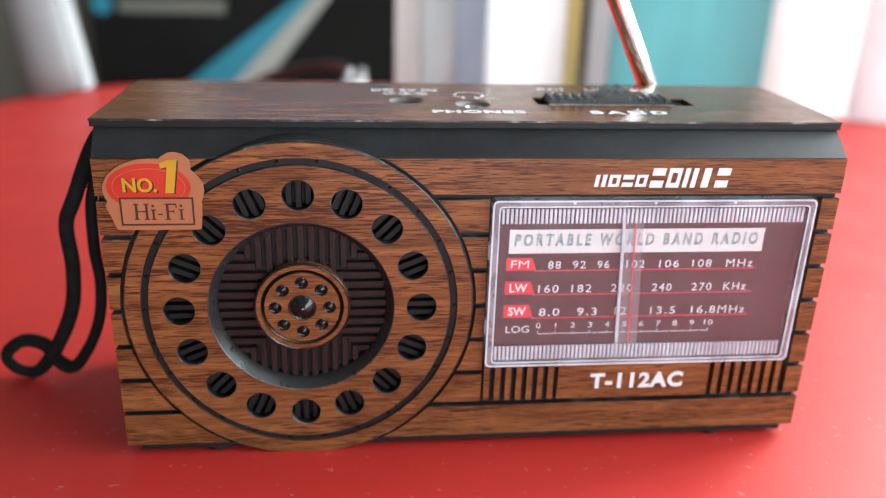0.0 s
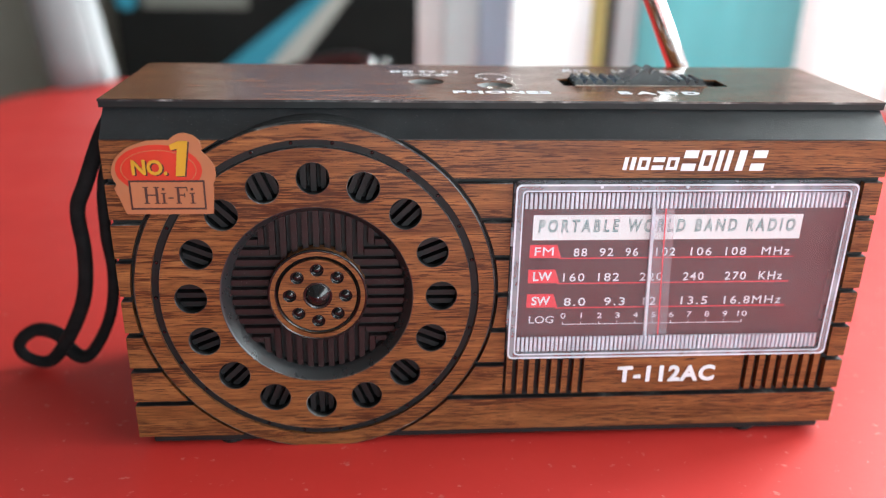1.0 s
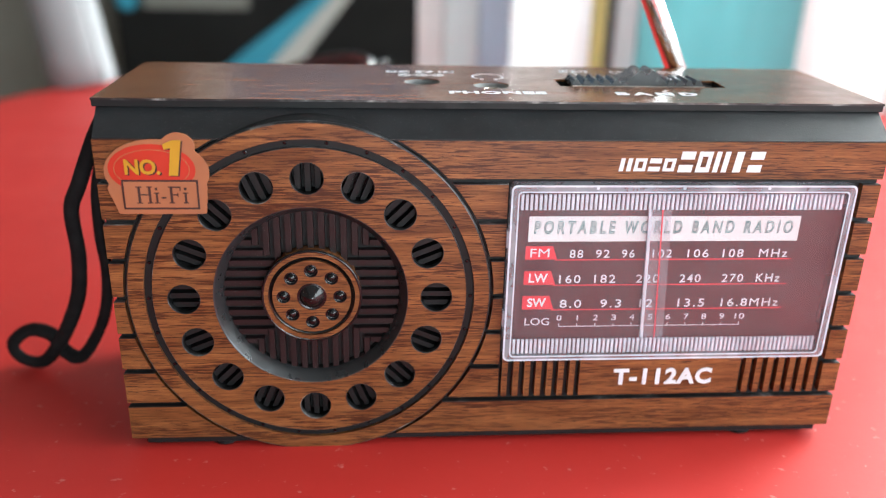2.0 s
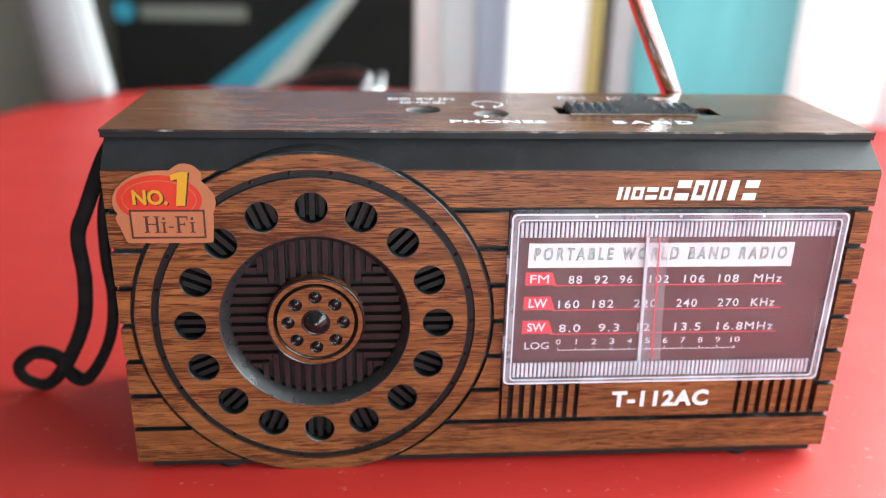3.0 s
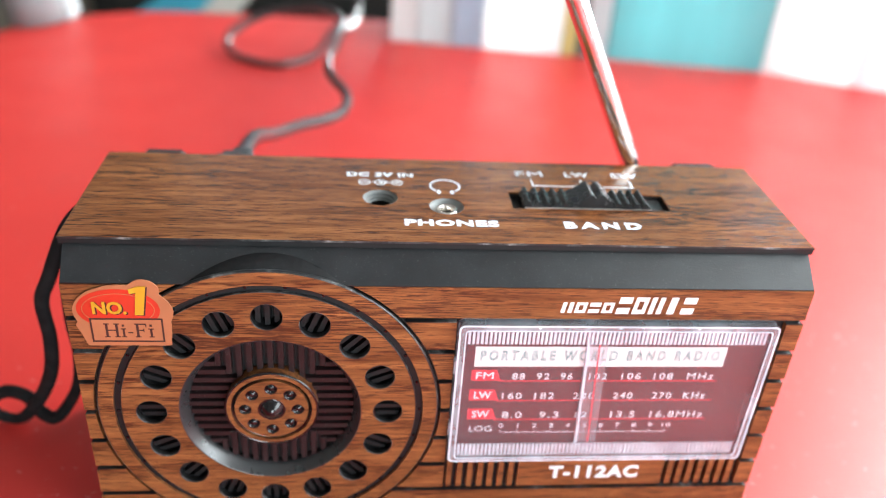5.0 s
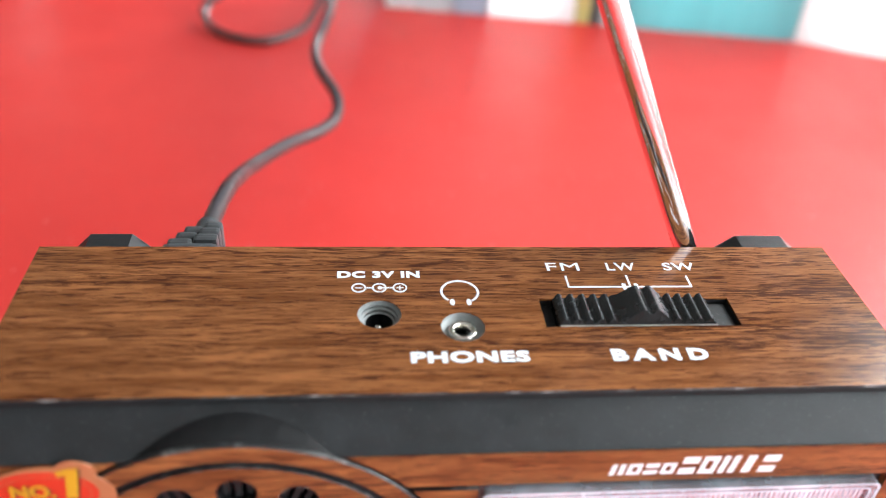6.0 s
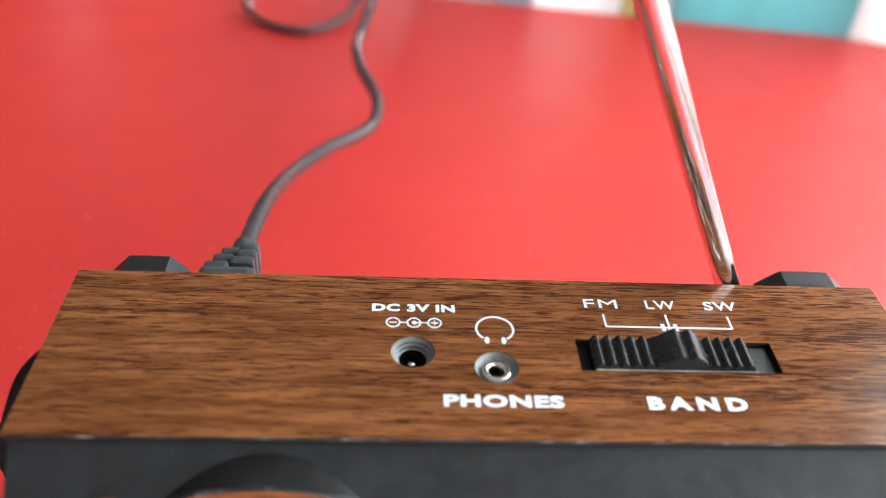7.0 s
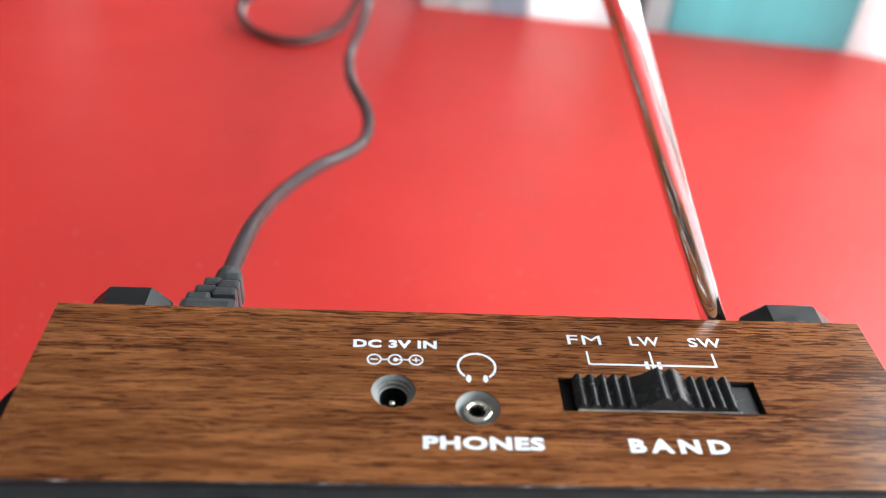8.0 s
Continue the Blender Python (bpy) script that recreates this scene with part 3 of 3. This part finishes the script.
# printed marks on the face
def slanted(name, u0, u1, v0, v1, bars):
    """A white mark made of leaning bars, each given in shares of its box."""
    bm = bmesh.new()
    for a0, a1, b0, b1 in bars:
        loop = [(u0 + (u1 - u0) * a + 0.15 * (v1 - v0) * b, v0 + (v1 - v0) * b) for a, b in ((a0, b0), (a1, b0), (a1, b1), (a0, b1))]
        slab(loop, -0.06, 0, front, 0.0, bm)
    part(name, bm, WHITE_INK, radio)


RING = ((0, 0.3, 0, 1), (0.7, 1, 0, 1), (0.3, 0.7, 0, 0.24), (0.3, 0.7, 0.76, 1))
LEVELS = ((0, 1, 0, 0.36), (0, 1, 0.62, 1))
UPRIGHTS = ((0, 0.36, 0, 1), (0.62, 1, 0, 1))
for k, bars in enumerate((UPRIGHTS, RING, LEVELS, RING)):
    slanted("maker_mark", 24.3 + k * 3.1, 26.8 + k * 3.1, 66.9, 69.7, bars)
for k, bars in enumerate((LEVELS, RING, UPRIGHTS, ((0.2, 0.75, 0, 1),), LEVELS)):
    slanted("maker_mark", 36.9 + k * 3.75, 39.9 + k * 3.75, 66.7, 71.2, bars)
lettering("model_lettering", "T-112AC", (28.2, 51.6, 15.1, 19.4), 0, front, WHITE_INK, radio, "white raised model letters", bold=0.04, spread=1.12, lift=0.2)


# sticker
def sticker_outline(n=96):
    """An egg-shaped badge with a bulge round the figure and a skirt round the lower box."""
    out = []
    for k in range(n):
        a = 2 * math.pi * k / n
        c, s = math.cos(a), math.sin(a)
        r = 16.0
        while r > 0:
            x, y = r * c, r * s
            ell = (x / 10.4) ** 2 + ((y - 0.6) / 6.9) ** 2 < 1
            low = -8.2 - (y + 8.3) * 0.36 < x < 9.3 + (y + 8.3) * 0.09 and -8.3 < y < -2.5
            tip = ((x - 4.6) / 3.4) ** 2 + ((y - 6.0) / 2.9) ** 2 < 1
            brow = abs(x - 4.0) < 6.3 - 0.75 * max(0, y - 2.0) and 0 < y < 7.0
            if ell or low or tip or brow:
                break
            r -= 0.1
        out.append((-70.3 + r * c, 66.0 + r * s))
    return out


sticker = part("sticker", slab(sticker_outline(), -0.62, -0.42, front, 0.05), STICKER_PEACH, radio, "peach and red foil sticker")
part("sticker_red", plate(circle(-71.2, 67.3, 8.6, 48, 5.2), [], -0.66, -0.63, front), STICKER_RED, sticker)
part("sticker_ring", plate(circle(-71.2, 67.3, 7.5, 48, 4.1), [circle(-71.2, 67.3, 7.35, 48, 3.95)], -0.69, -0.665, front), STICKER_PEACH, sticker)
part("sticker_field", plate(rect(-77.3, -62.5, 59.0, 64.9), [], -0.70, -0.67, front), STICKER_PEACH, sticker)
part("sticker_frame", plate(rect(-77.5, -62.3, 58.8, 65.1), [rect(-77.1, -62.7, 59.2, 64.7)], -0.74, -0.705, front), STICKER_DARK, sticker)


def serif_strokes(u0, v0, v1, strokes):
    """Letters of one word with thick stems, thin bars and slab serifs, in mm from u0."""
    bm = bmesh.new()
    for kind, a, b, c, d in strokes:
        h = v1 - v0
        slab(rect(u0 + a, u0 + b, v0 + c * h, v0 + d * h), -0.76, -0.71, front, 0.0, bm)
        if kind == "stem":
            for e in (c, d):
                y = v0 + e * h
                slab(rect(u0 + a - 0.32, u0 + b + 0.32, y - 0.11, y + 0.11), -0.775, -0.71, front, 0.0, bm)
    return bm


HI_FI = (
    ("stem", 0.35, 0.87, 0, 1), ("stem", 2.45, 2.97, 0, 1), ("bar", 0.87, 2.45, 0.47, 0.55),
    ("stem", 3.85, 4.30, 0, 0.62), ("bar", 3.82, 4.33, 0.80, 0.96), ("bar", 4.95, 6.0, 0.28, 0.37),
    ("stem", 6.75, 7.27, 0, 1), ("bar", 7.27, 8.9, 0.94, 1.03), ("bar", 8.72, 8.92, 0.76, 1.0), ("bar", 7.27, 8.3, 0.47, 0.55), ("bar", 8.2, 8.38, 0.38, 0.64),
    ("stem", 9.6, 10.05, 0, 0.62), ("bar", 9.57, 10.08, 0.80, 0.96),
)
part("sticker_word", serif_strokes(-74.8, 60.2, 63.6, HI_FI), STICKER_DARK, sticker)
FIGURE_ONE = [(-67.9, 66.0), (-66.1, 66.0), (-64.95, 73.3), (-66.7, 73.3), (-68.6, 72.5), (-68.45, 71.4), (-67.15, 71.7)]
part("sticker_figure", plate([(u + 0.3, v - 0.2) for u, v in FIGURE_ONE], [], -0.72, -0.665, front), STICKER_DARK, sticker)
part("sticker_figure", plate(FIGURE_ONE, [], -0.80, -0.74, front), STICKER_YELLOW, sticker)
lettering("sticker_word", "NO.", (-76.2, -69.2, 66.0, 69.2), -0.71, front, STICKER_DARK, sticker, bold=0.03)
lettering("sticker_word", "NO.", (-76.5, -69.5, 66.2, 69.4), -0.79, front, STICKER_YELLOW, sticker, bold=0.03)

# top marks
TOPZ = 79.7
for word, b in (("DC 3V IN", (-24.0, -7.3, 40.6, 42.8)), ("PHONES", (-10.4, 11.5, 15.8, 18.7)), ("BAND", (27.0, 45.6, 15.7, 18.8)), ("FM", (19.6, 26.6, 42.9, 45.5)), ("LW", (32.6, 38.9, 42.9, 45.5)), ("SW", (45.0, 52.0, 42.9, 45.5))):
    lettering("top_lettering", word, b, TOPZ, above, WHITE_INK, radio, bold=0.0 if word == "FM" else 0.042 if len(word) > 2 else 0.012, spread=1.45 if word == "BAND" else 1.08)
for u in (-19.7, -15.6, -11.5):
    part("polarity_mark", plate(circle(u, 37.4, 1.45, 24), [circle(u, 37.4, 1.15, 24)], TOPZ + 0.05, TOPZ, above), WHITE_INK, radio)
    if u < -17 or u > -13:
        part("polarity_mark", plate(rect(u - 0.75, u + 0.75, 37.27, 37.53), [], TOPZ + 0.05, TOPZ, above), WHITE_INK, radio)
    if u > -13:
        part("polarity_mark", plate(rect(u - 0.13, u + 0.13, 36.7, 38.1), [], TOPZ + 0.06, TOPZ, above), WHITE_INK, radio)
part("polarity_mark", plate(circle(-15.5, 37.4, 0.5, 14), [], TOPZ + 0.05, TOPZ, above), WHITE_INK, radio)
for u0, u1 in ((-18.25, -17.05), (-15.4, -12.95)):
    part("polarity_mark", plate(rect(u0, u1, 37.28, 37.52), [], TOPZ + 0.055, TOPZ, above), WHITE_INK, radio)
arc = [(0.4 + 3.9 * math.cos(radians(a)), 36.0 + 3.7 * math.sin(radians(a))) for a in range(-52, 233, 8)]
arc_in = [(0.4 + 3.45 * math.cos(radians(a)), 36.0 + 3.25 * math.sin(radians(a))) for a in range(-52, 233, 8)]
part("headphone_mark", plate(arc + arc_in[::-1], [], TOPZ + 0.05, TOPZ, above), WHITE_INK, radio)
for u in (-1.35, 1.95):
    part("headphone_mark", plate(circle(u, 32.8, 0.5, 14, 0.95), [], TOPZ + 0.055, TOPZ, above), WHITE_INK, radio)
for b in ((22.9, 23.3, 37.3, 41.0), (48.9, 49.3, 37.3, 41.0), (23.3, 48.9, 37.2, 37.6), (35.9, 36.3, 37.6, 41.2), (34.4, 35.2, 36.4, 38.4), (35.7, 36.5, 36.2, 37.2), (37.0, 37.8, 36.4, 38.4)):
    part("switch_mark", plate(rect(*b), [], TOPZ + 0.05, TOPZ, above), WHITE_INK, radio)

# jacks
power_jack = part("power_jack", lathe([(4.2, 79.5), (4.1, 79.1), (3.6, 78.9), (3.55, 78.4), (3.1, 78.2), (3.05, 77.6), (2.7, 77.4)], JACK, above, 32), GREY_METAL, radio, "grey stepped power jack")
part("jack_well", lathe([(2.75, 77.4), (2.7, 73), (0, 73)], JACK, above, 24), BLACK_MATT, power_jack)
part("jack_pin", lathe([(0.75, 73), (0.75, 77.0), (0.5, 77.4), (0, 77.5)], (JACK[0] - 0.2, JACK[1] - 0.9), above, 14), NICKEL, power_jack, "", True)
phones_jack = part("phones_jack", lathe([(4.2, 79.5), (4.1, 79.1), (3.5, 78.5), (3.0, 78.0), (2.6, 77.9)], PHONES, above, 32), GREY_METAL, radio, "grey recessed headphone jack")
part("jack_sleeve", lathe([(2.75, 77.0), (2.75, 78.7), (2.6, 78.95), (2.2, 79.0), (1.75, 78.9), (1.6, 78.6), (1.55, 76.5)], PHONES, above, 28), NICKEL, phones_jack, "shiny nickel sleeve", True)
part("jack_well", lathe([(1.8, 77.6), (1.75, 73), (0, 73)], PHONES, above, 24), BLACK_MATT, phones_jack)

# band switch
band_switch = part("band_switch", plate(rect(SLOT[0] + 0.05, SLOT[1] - 0.05, SLOT[2] + 0.05, SLOT[3] - 0.05), [], 77.96, 77.8, above), BLACK_MATT, radio, "black ribbed sliding band switch in its slot")


def extruded(profile, y0, y1):
    bm = bmesh.new()
    a = [bm.verts.new(Vector((x, y0, z)) * MM) for x, z in profile]
    b = [bm.verts.new(Vector((x, y1, z)) * MM) for x, z in profile]
    bm.faces.new([bm.verts.new(v.co) for v in a])
    bm.faces.new([bm.verts.new(v.co) for v in reversed(b)])
    for k in range(len(profile)):
        j = (k + 1) % len(profile)
        bm.faces.new((a[k], a[j], b[j], b[k]))
    return bm


prof = [(18.7, 78.0), (18.7, 80.0)]
for k in range(5):
    u = 19.0 + k * 2.35
    prof += [(u, 80.2), (u + 0.3, 81.0), (u + 0.75, 81.3), (u + 1.2, 81.2), (u + 1.5, 80.9), (u + 1.75, 80.2)]
prof += [(30.6, 80.8), (32.0, 81.2), (34.6, 83.3), (35.4, 83.4), (36.0, 82.5), (36.8, 82.5), (37.4, 83.4), (38.2, 83.3), (40.6, 81.1), (41.2, 80.4)]
for k in range(4):
    u = 41.4 + k * 2.2
    prof += [(u, 80.2), (u + 0.3, 81.0), (u + 0.75, 81.3), (u + 1.2, 81.2), (u + 1.45, 80.9), (u + 1.7, 80.2)]
prof += [(50.3, 80.0), (50.3, 78.0)]
part("slider", extruded(prof, 25.5, 33.3), BLACK_SATIN, band_switch, "satin black ribbed slider", True)
part("slot_lip", box(0.0190, 0.0505, 0.02535, 0.02560, 0.0785, 0.07985), SLOT_DUST, band_switch, "pale dust along the slot")
part("slide_plate", plate(rect(50.3, 54.6, 25.7, 33.1), [], 78.6, 78.0, above), SLIDE_GREY, band_switch, "dull dark grey slide plate")

part("base_plate", box(-0.0795, 0.0800, 0.0006, 0.0490, 0.0010, 0.00295, 0.0004, 1), BLACK_MATT, radio)
# back: knobs, feet
for u0, u1 in ((-81.0, -64.2), (63.0, 84.0)):
    w = (u1 - u0) * 0.24
    loop = [(u0, 50), (u0, 72.8), (u0 + w, 76.9), (u1 - w, 76.9), (u1, 72.8), (u1, 50)]
    part("back_knob", slab(loop, 60.5, 50.4, front, 0.8), BLACK, radio, "black faceted knob at the back")
for u in (-62, 62):
    for v in (4.2, 44):
        part("foot", slab(circle(u, v, 3.4, 20), 0.0, 1.2, above, 0.3), BLACK_MATT, radio)

# telescopic aerial leaning to the side
AX, AY, AZ = 55.9, 54.4, 73.5
DX, DY = -0.500, -0.05


def aerial_at(h):
    return Vector((AX + DX * h, AY + DY * h, AZ + h)) * MM


aerial = part("aerial", tube([aerial_at(-6), aerial_at(40), aerial_at(95)], 2.65 * MM, 20, 2), CHROME, radio, "shiny chrome telescopic aerial", True)
part("aerial_section", tube([aerial_at(95), aerial_at(150), aerial_at(185)], 2.2 * MM, 20, 2), CHROME, aerial, "", True)
part("aerial_section", tube([aerial_at(185), aerial_at(215), aerial_at(260)], 1.5 * MM, 20, 2), CHROME, aerial, "", True)
part("aerial_joint", tube([aerial_at(-14), aerial_at(-10), aerial_at(-5.9)], 2.4 * MM, 16, 2), CHROME, aerial, "", True)
part("aerial_bracket", box(0.0560, 0.0690, 0.0504, 0.0600, 0.048, 0.0605, 0.001), BLACK_MATT, radio)

# wrist strap
strap = [(-84, 33, 75.5), (-90.5, 31, 69), (-97, 30, 54.7), (-99.8, 30, 47.7), (-99.7, 30, 36), (-101.9, 31, 24), (-108.6, 34, 11.0), (-115.5, 37, 2.6), (-121.5, 38, 3.2), (-123.4, 38.5, 7.2), (-118.5, 38.5, 11.2), (-112.3, 37, 10.6), (-109.0, 35.5, 6.5), (-104.5, 34, 5.5), (-99.5, 33, 12.0), (-95.2, 31, 21.5), (-93.4, 30, 32), (-93.8, 30, 42), (-93, 31, 55), (-89, 33, 66), (-84, 35, 74)]
part("wrist_strap", tube([Vector(p) * MM for p in strap], 1.85 * MM, 10, 10, 0.75), CORD, radio, "black braided wrist strap looped on the table", True)

# ---- power lead ----
lead = thing("power_cable", "dark rubber power cable plugged into the radio, looping over the table", "cable")
plug = part("plug", box(-0.0625, -0.0500, 0.0507, 0.0600, 0.0632, 0.0750, 0.0018), PLUG_RUBBER, lead, "dusty black moulded plug")
for k in range(3):
    w, y = 0.0054 - k * 0.0006, 0.0602 + k * 0.0031
    for side in (-1, 1):
        cx = -0.0562 + k * 0.0007 + side * w * 0.5
        dy = 0.0009 * side
        part("plug_rib", box(cx - w * 0.5, cx + w * 0.5, y + dy, y + dy + 0.0028, 0.0643 + k * 0.0005, 0.0745 - k * 0.0005, 0.0009, 2), PLUG_RUBBER, plug)
part("plug_neck", tube([(-0.0560, 0.058, 0.0695), (-0.0552, 0.066, 0.0695), (-0.0545, 0.0735, 0.0692)], 0.0031, 14, 4), PLUG_RUBBER, plug, "", True)
wire = [(-56, 60, 69.5), (-54.8, 73, 69.2), (-54, 92, 66), (-53.5, 112, 59), (-51.5, 140, 47.5), (-43, 165, 41), (-32.4, 182, 37.5), (-27.2, 193, 37.5), (-27.5, 212, 37), (-35, 243, 34), (-37.6, 264, 33), (-36.8, 285, 31), (-33, 315, 32), (-33, 350, 31), (-48, 384, 28), (-80, 398, 20), (-104, 384, 9), (-98, 362, 3.5), (-73, 349, 2.3), (-50, 364, 4), (-37, 392, 14), (-30, 420, 6), (-26, 448, 2.3), (-24, 466, 2.6), (-23, 478, -30), (-23, 479, -400), (-23, 479, -737)]
part("wire", tube([Vector(p) * MM for p in wire], 2.45 * MM, 14, 10, 0.9), CABLE, lead, "dark glossy rubber wire", True)

# ---- behind ----
BOX_BLACK = painted("black_printed_card", (0.009, 0.009, 0.009), 0.6, 20, 0.15)
BOX_BLACK.node_tree.nodes["Principled BSDF"].inputs["Specular IOR Level"].default_value = 0.2
BOX_BLUE = painted("blue_printed_card", (0.045, 0.30, 0.43), 0.5, 20, 0.06)
BOX_DIM = painted("dim_grey_printed_card", (0.20, 0.20, 0.18), 0.5, 20, 0.06)
BOX_GREY = painted("pale_grey_printed_card", (0.48, 0.48, 0.45), 0.5, 20, 0.06)
carton = thing("black_carton", "tall black printed carton with a blue and white slanting stripe", "box")
CARTON_Y = 880
part("carton_body", box(-0.341, 0.030, 0.880, 0.975, FLOOR_Z, 0.22, 0.003), BOX_BLACK, carton)


def stripe(name, pts, mat, lift=0.5):
    part(name, plate(pts, [], CARTON_Y - lift, CARTON_Y, front), mat, carton)


def slant(base, rise, z):
    return (base + rise * z, z)


LOW, HIGH = -140, 60
stripe("blue_stripe", [slant(-129, 1.32, LOW), slant(-102, 0.96, LOW), slant(-102, 0.96, HIGH), slant(-129, 1.32, HIGH)], BOX_BLUE)
stripe("white_stripe", [slant(-101.5, 0.96, LOW), slant(-76, 0.79, LOW), slant(-76, 0.79, HIGH + 60), slant(-101.5, 0.96, HIGH + 60)], BOX_GREY)
stripe("printed_bar", rect(-306, -182, 2, 18, 3), BOX_DIM)
stripe("printed_disc", circle(-325, 11, 12, 20), BOX_BLUE)


def sheer(name, color, through_share=0.6):
    """Thin coloured plastic that lets daylight glow through."""
    m, nt, b = nodes_of(name)
    vec = coords(nt, (9, 9, 1.2))
    col = ramp(nt, noise_tex(nt, vec, 6, 4), [(0.3, tuple(c * 0.9 for c in color)), (0.7, tuple(min(1, c * 1.06) for c in color))])
    tl, mx = nt.nodes.new("ShaderNodeBsdfTranslucent"), nt.nodes.new("ShaderNodeMixShader")
    nt.links.new(col, b.inputs["Base Color"])
    nt.links.new(col, tl.inputs["Color"])
    b.inputs["Roughness"].default_value = 0.45
    mx.inputs[0].default_value = through_share
    nt.links.new(b.outputs[0], mx.inputs[1])
    nt.links.new(tl.outputs[0], mx.inputs[2])
    nt.links.new(mx.outputs[0], nt.nodes["Material Output"].inputs["Surface"])
    return m


FOLDERS = [
    ("white_folder", 0.0175, (0.86, 0.86, 0.86), "white plastic folder standing on the table"),
    ("grey_folder", 0.023, (0.70, 0.74, 0.75), "pale grey plastic folder standing on the table"),
    ("blue_folder", 0.021, (0.50, 0.56, 0.64), "grey blue plastic folder standing on the table"),
    ("white_folder", 0.053, (0.86, 0.87, 0.87), "thick white plastic folder standing on the table"),
    ("yellow_folder", 0.009, (0.72, 0.66, 0.30), "thin yellow plastic folder standing on the table"),
    ("dark_folder", 0.0055, (0.14, 0.16, 0.16), "thin dark grey folder standing on the table"),
    ("grey_folder", 0.014, (0.66, 0.69, 0.70), "pale grey plastic folder standing on the table"),
    ("teal_folder", 0.105, (0.22, 0.47, 0.49), "wide teal plastic folder with daylight glowing through"),
    ("white_folder", 0.056, (0.88, 0.88, 0.88), "thick white plastic folder standing on the table"),
    ("white_folder", 0.070, (0.84, 0.83, 0.85), "thick white plastic folder standing on the table"),
    ("white_folder", 0.070, (0.88, 0.88, 0.88), "thick white plastic folder standing on the table"),
]
random.seed(4)
fx, fy = -0.001, 0.413
for name, wide, color, label in FOLDERS:
    turn = -8.5 if fx < 0.24 else -24
    folder = thing(name, label, "folder", "folders in a row on the table")
    mat = sheer(name + "_plastic", color)
    h = random.uniform(0.27, 0.31)
    part("spine", box(0, wide, 0, 0.0016, 0.0001, h, 0.0006), mat, folder)
    part("cover", box(0, 0.0012, 0.0018, 0.07, 0.0001, h, 0.0004, 1), mat, folder)
    part("cover", box(wide - 0.0012, wide, 0.0018, 0.07, 0.0001, h, 0.0004, 1), mat, folder)
    folder.matrix_basis = pose(fx, fy, 0, 0, 0, turn)
    fx += (wide + 0.0006) * math.cos(radians(turn))
    fy += (wide + 0.0006) * math.sin(radians(turn))

roll = thing("paper_roll", "pale grey paper roll leaning behind the table edge", "roll")
ROLL_PAPER = painted("pale_roll_paper", (0.24, 0.25, 0.26), 0.6, 30, 0.05)
part("roll_tube", tube([(-0.234, 0.425, 0.0), (-0.251, 0.43, 0.12), (-0.285, 0.44, 0.34)], 0.018, 24, 4), ROLL_PAPER, roll, "", True)
bm = box(-0.2158, -0.2143, 0.425, 0.45, 0.0005, 0.33, 0.0004, 1)
for v in bm.verts:
    v.co.x -= v.co.z * 0.145
part("loose_edge", bm, ROLL_PAPER, roll)
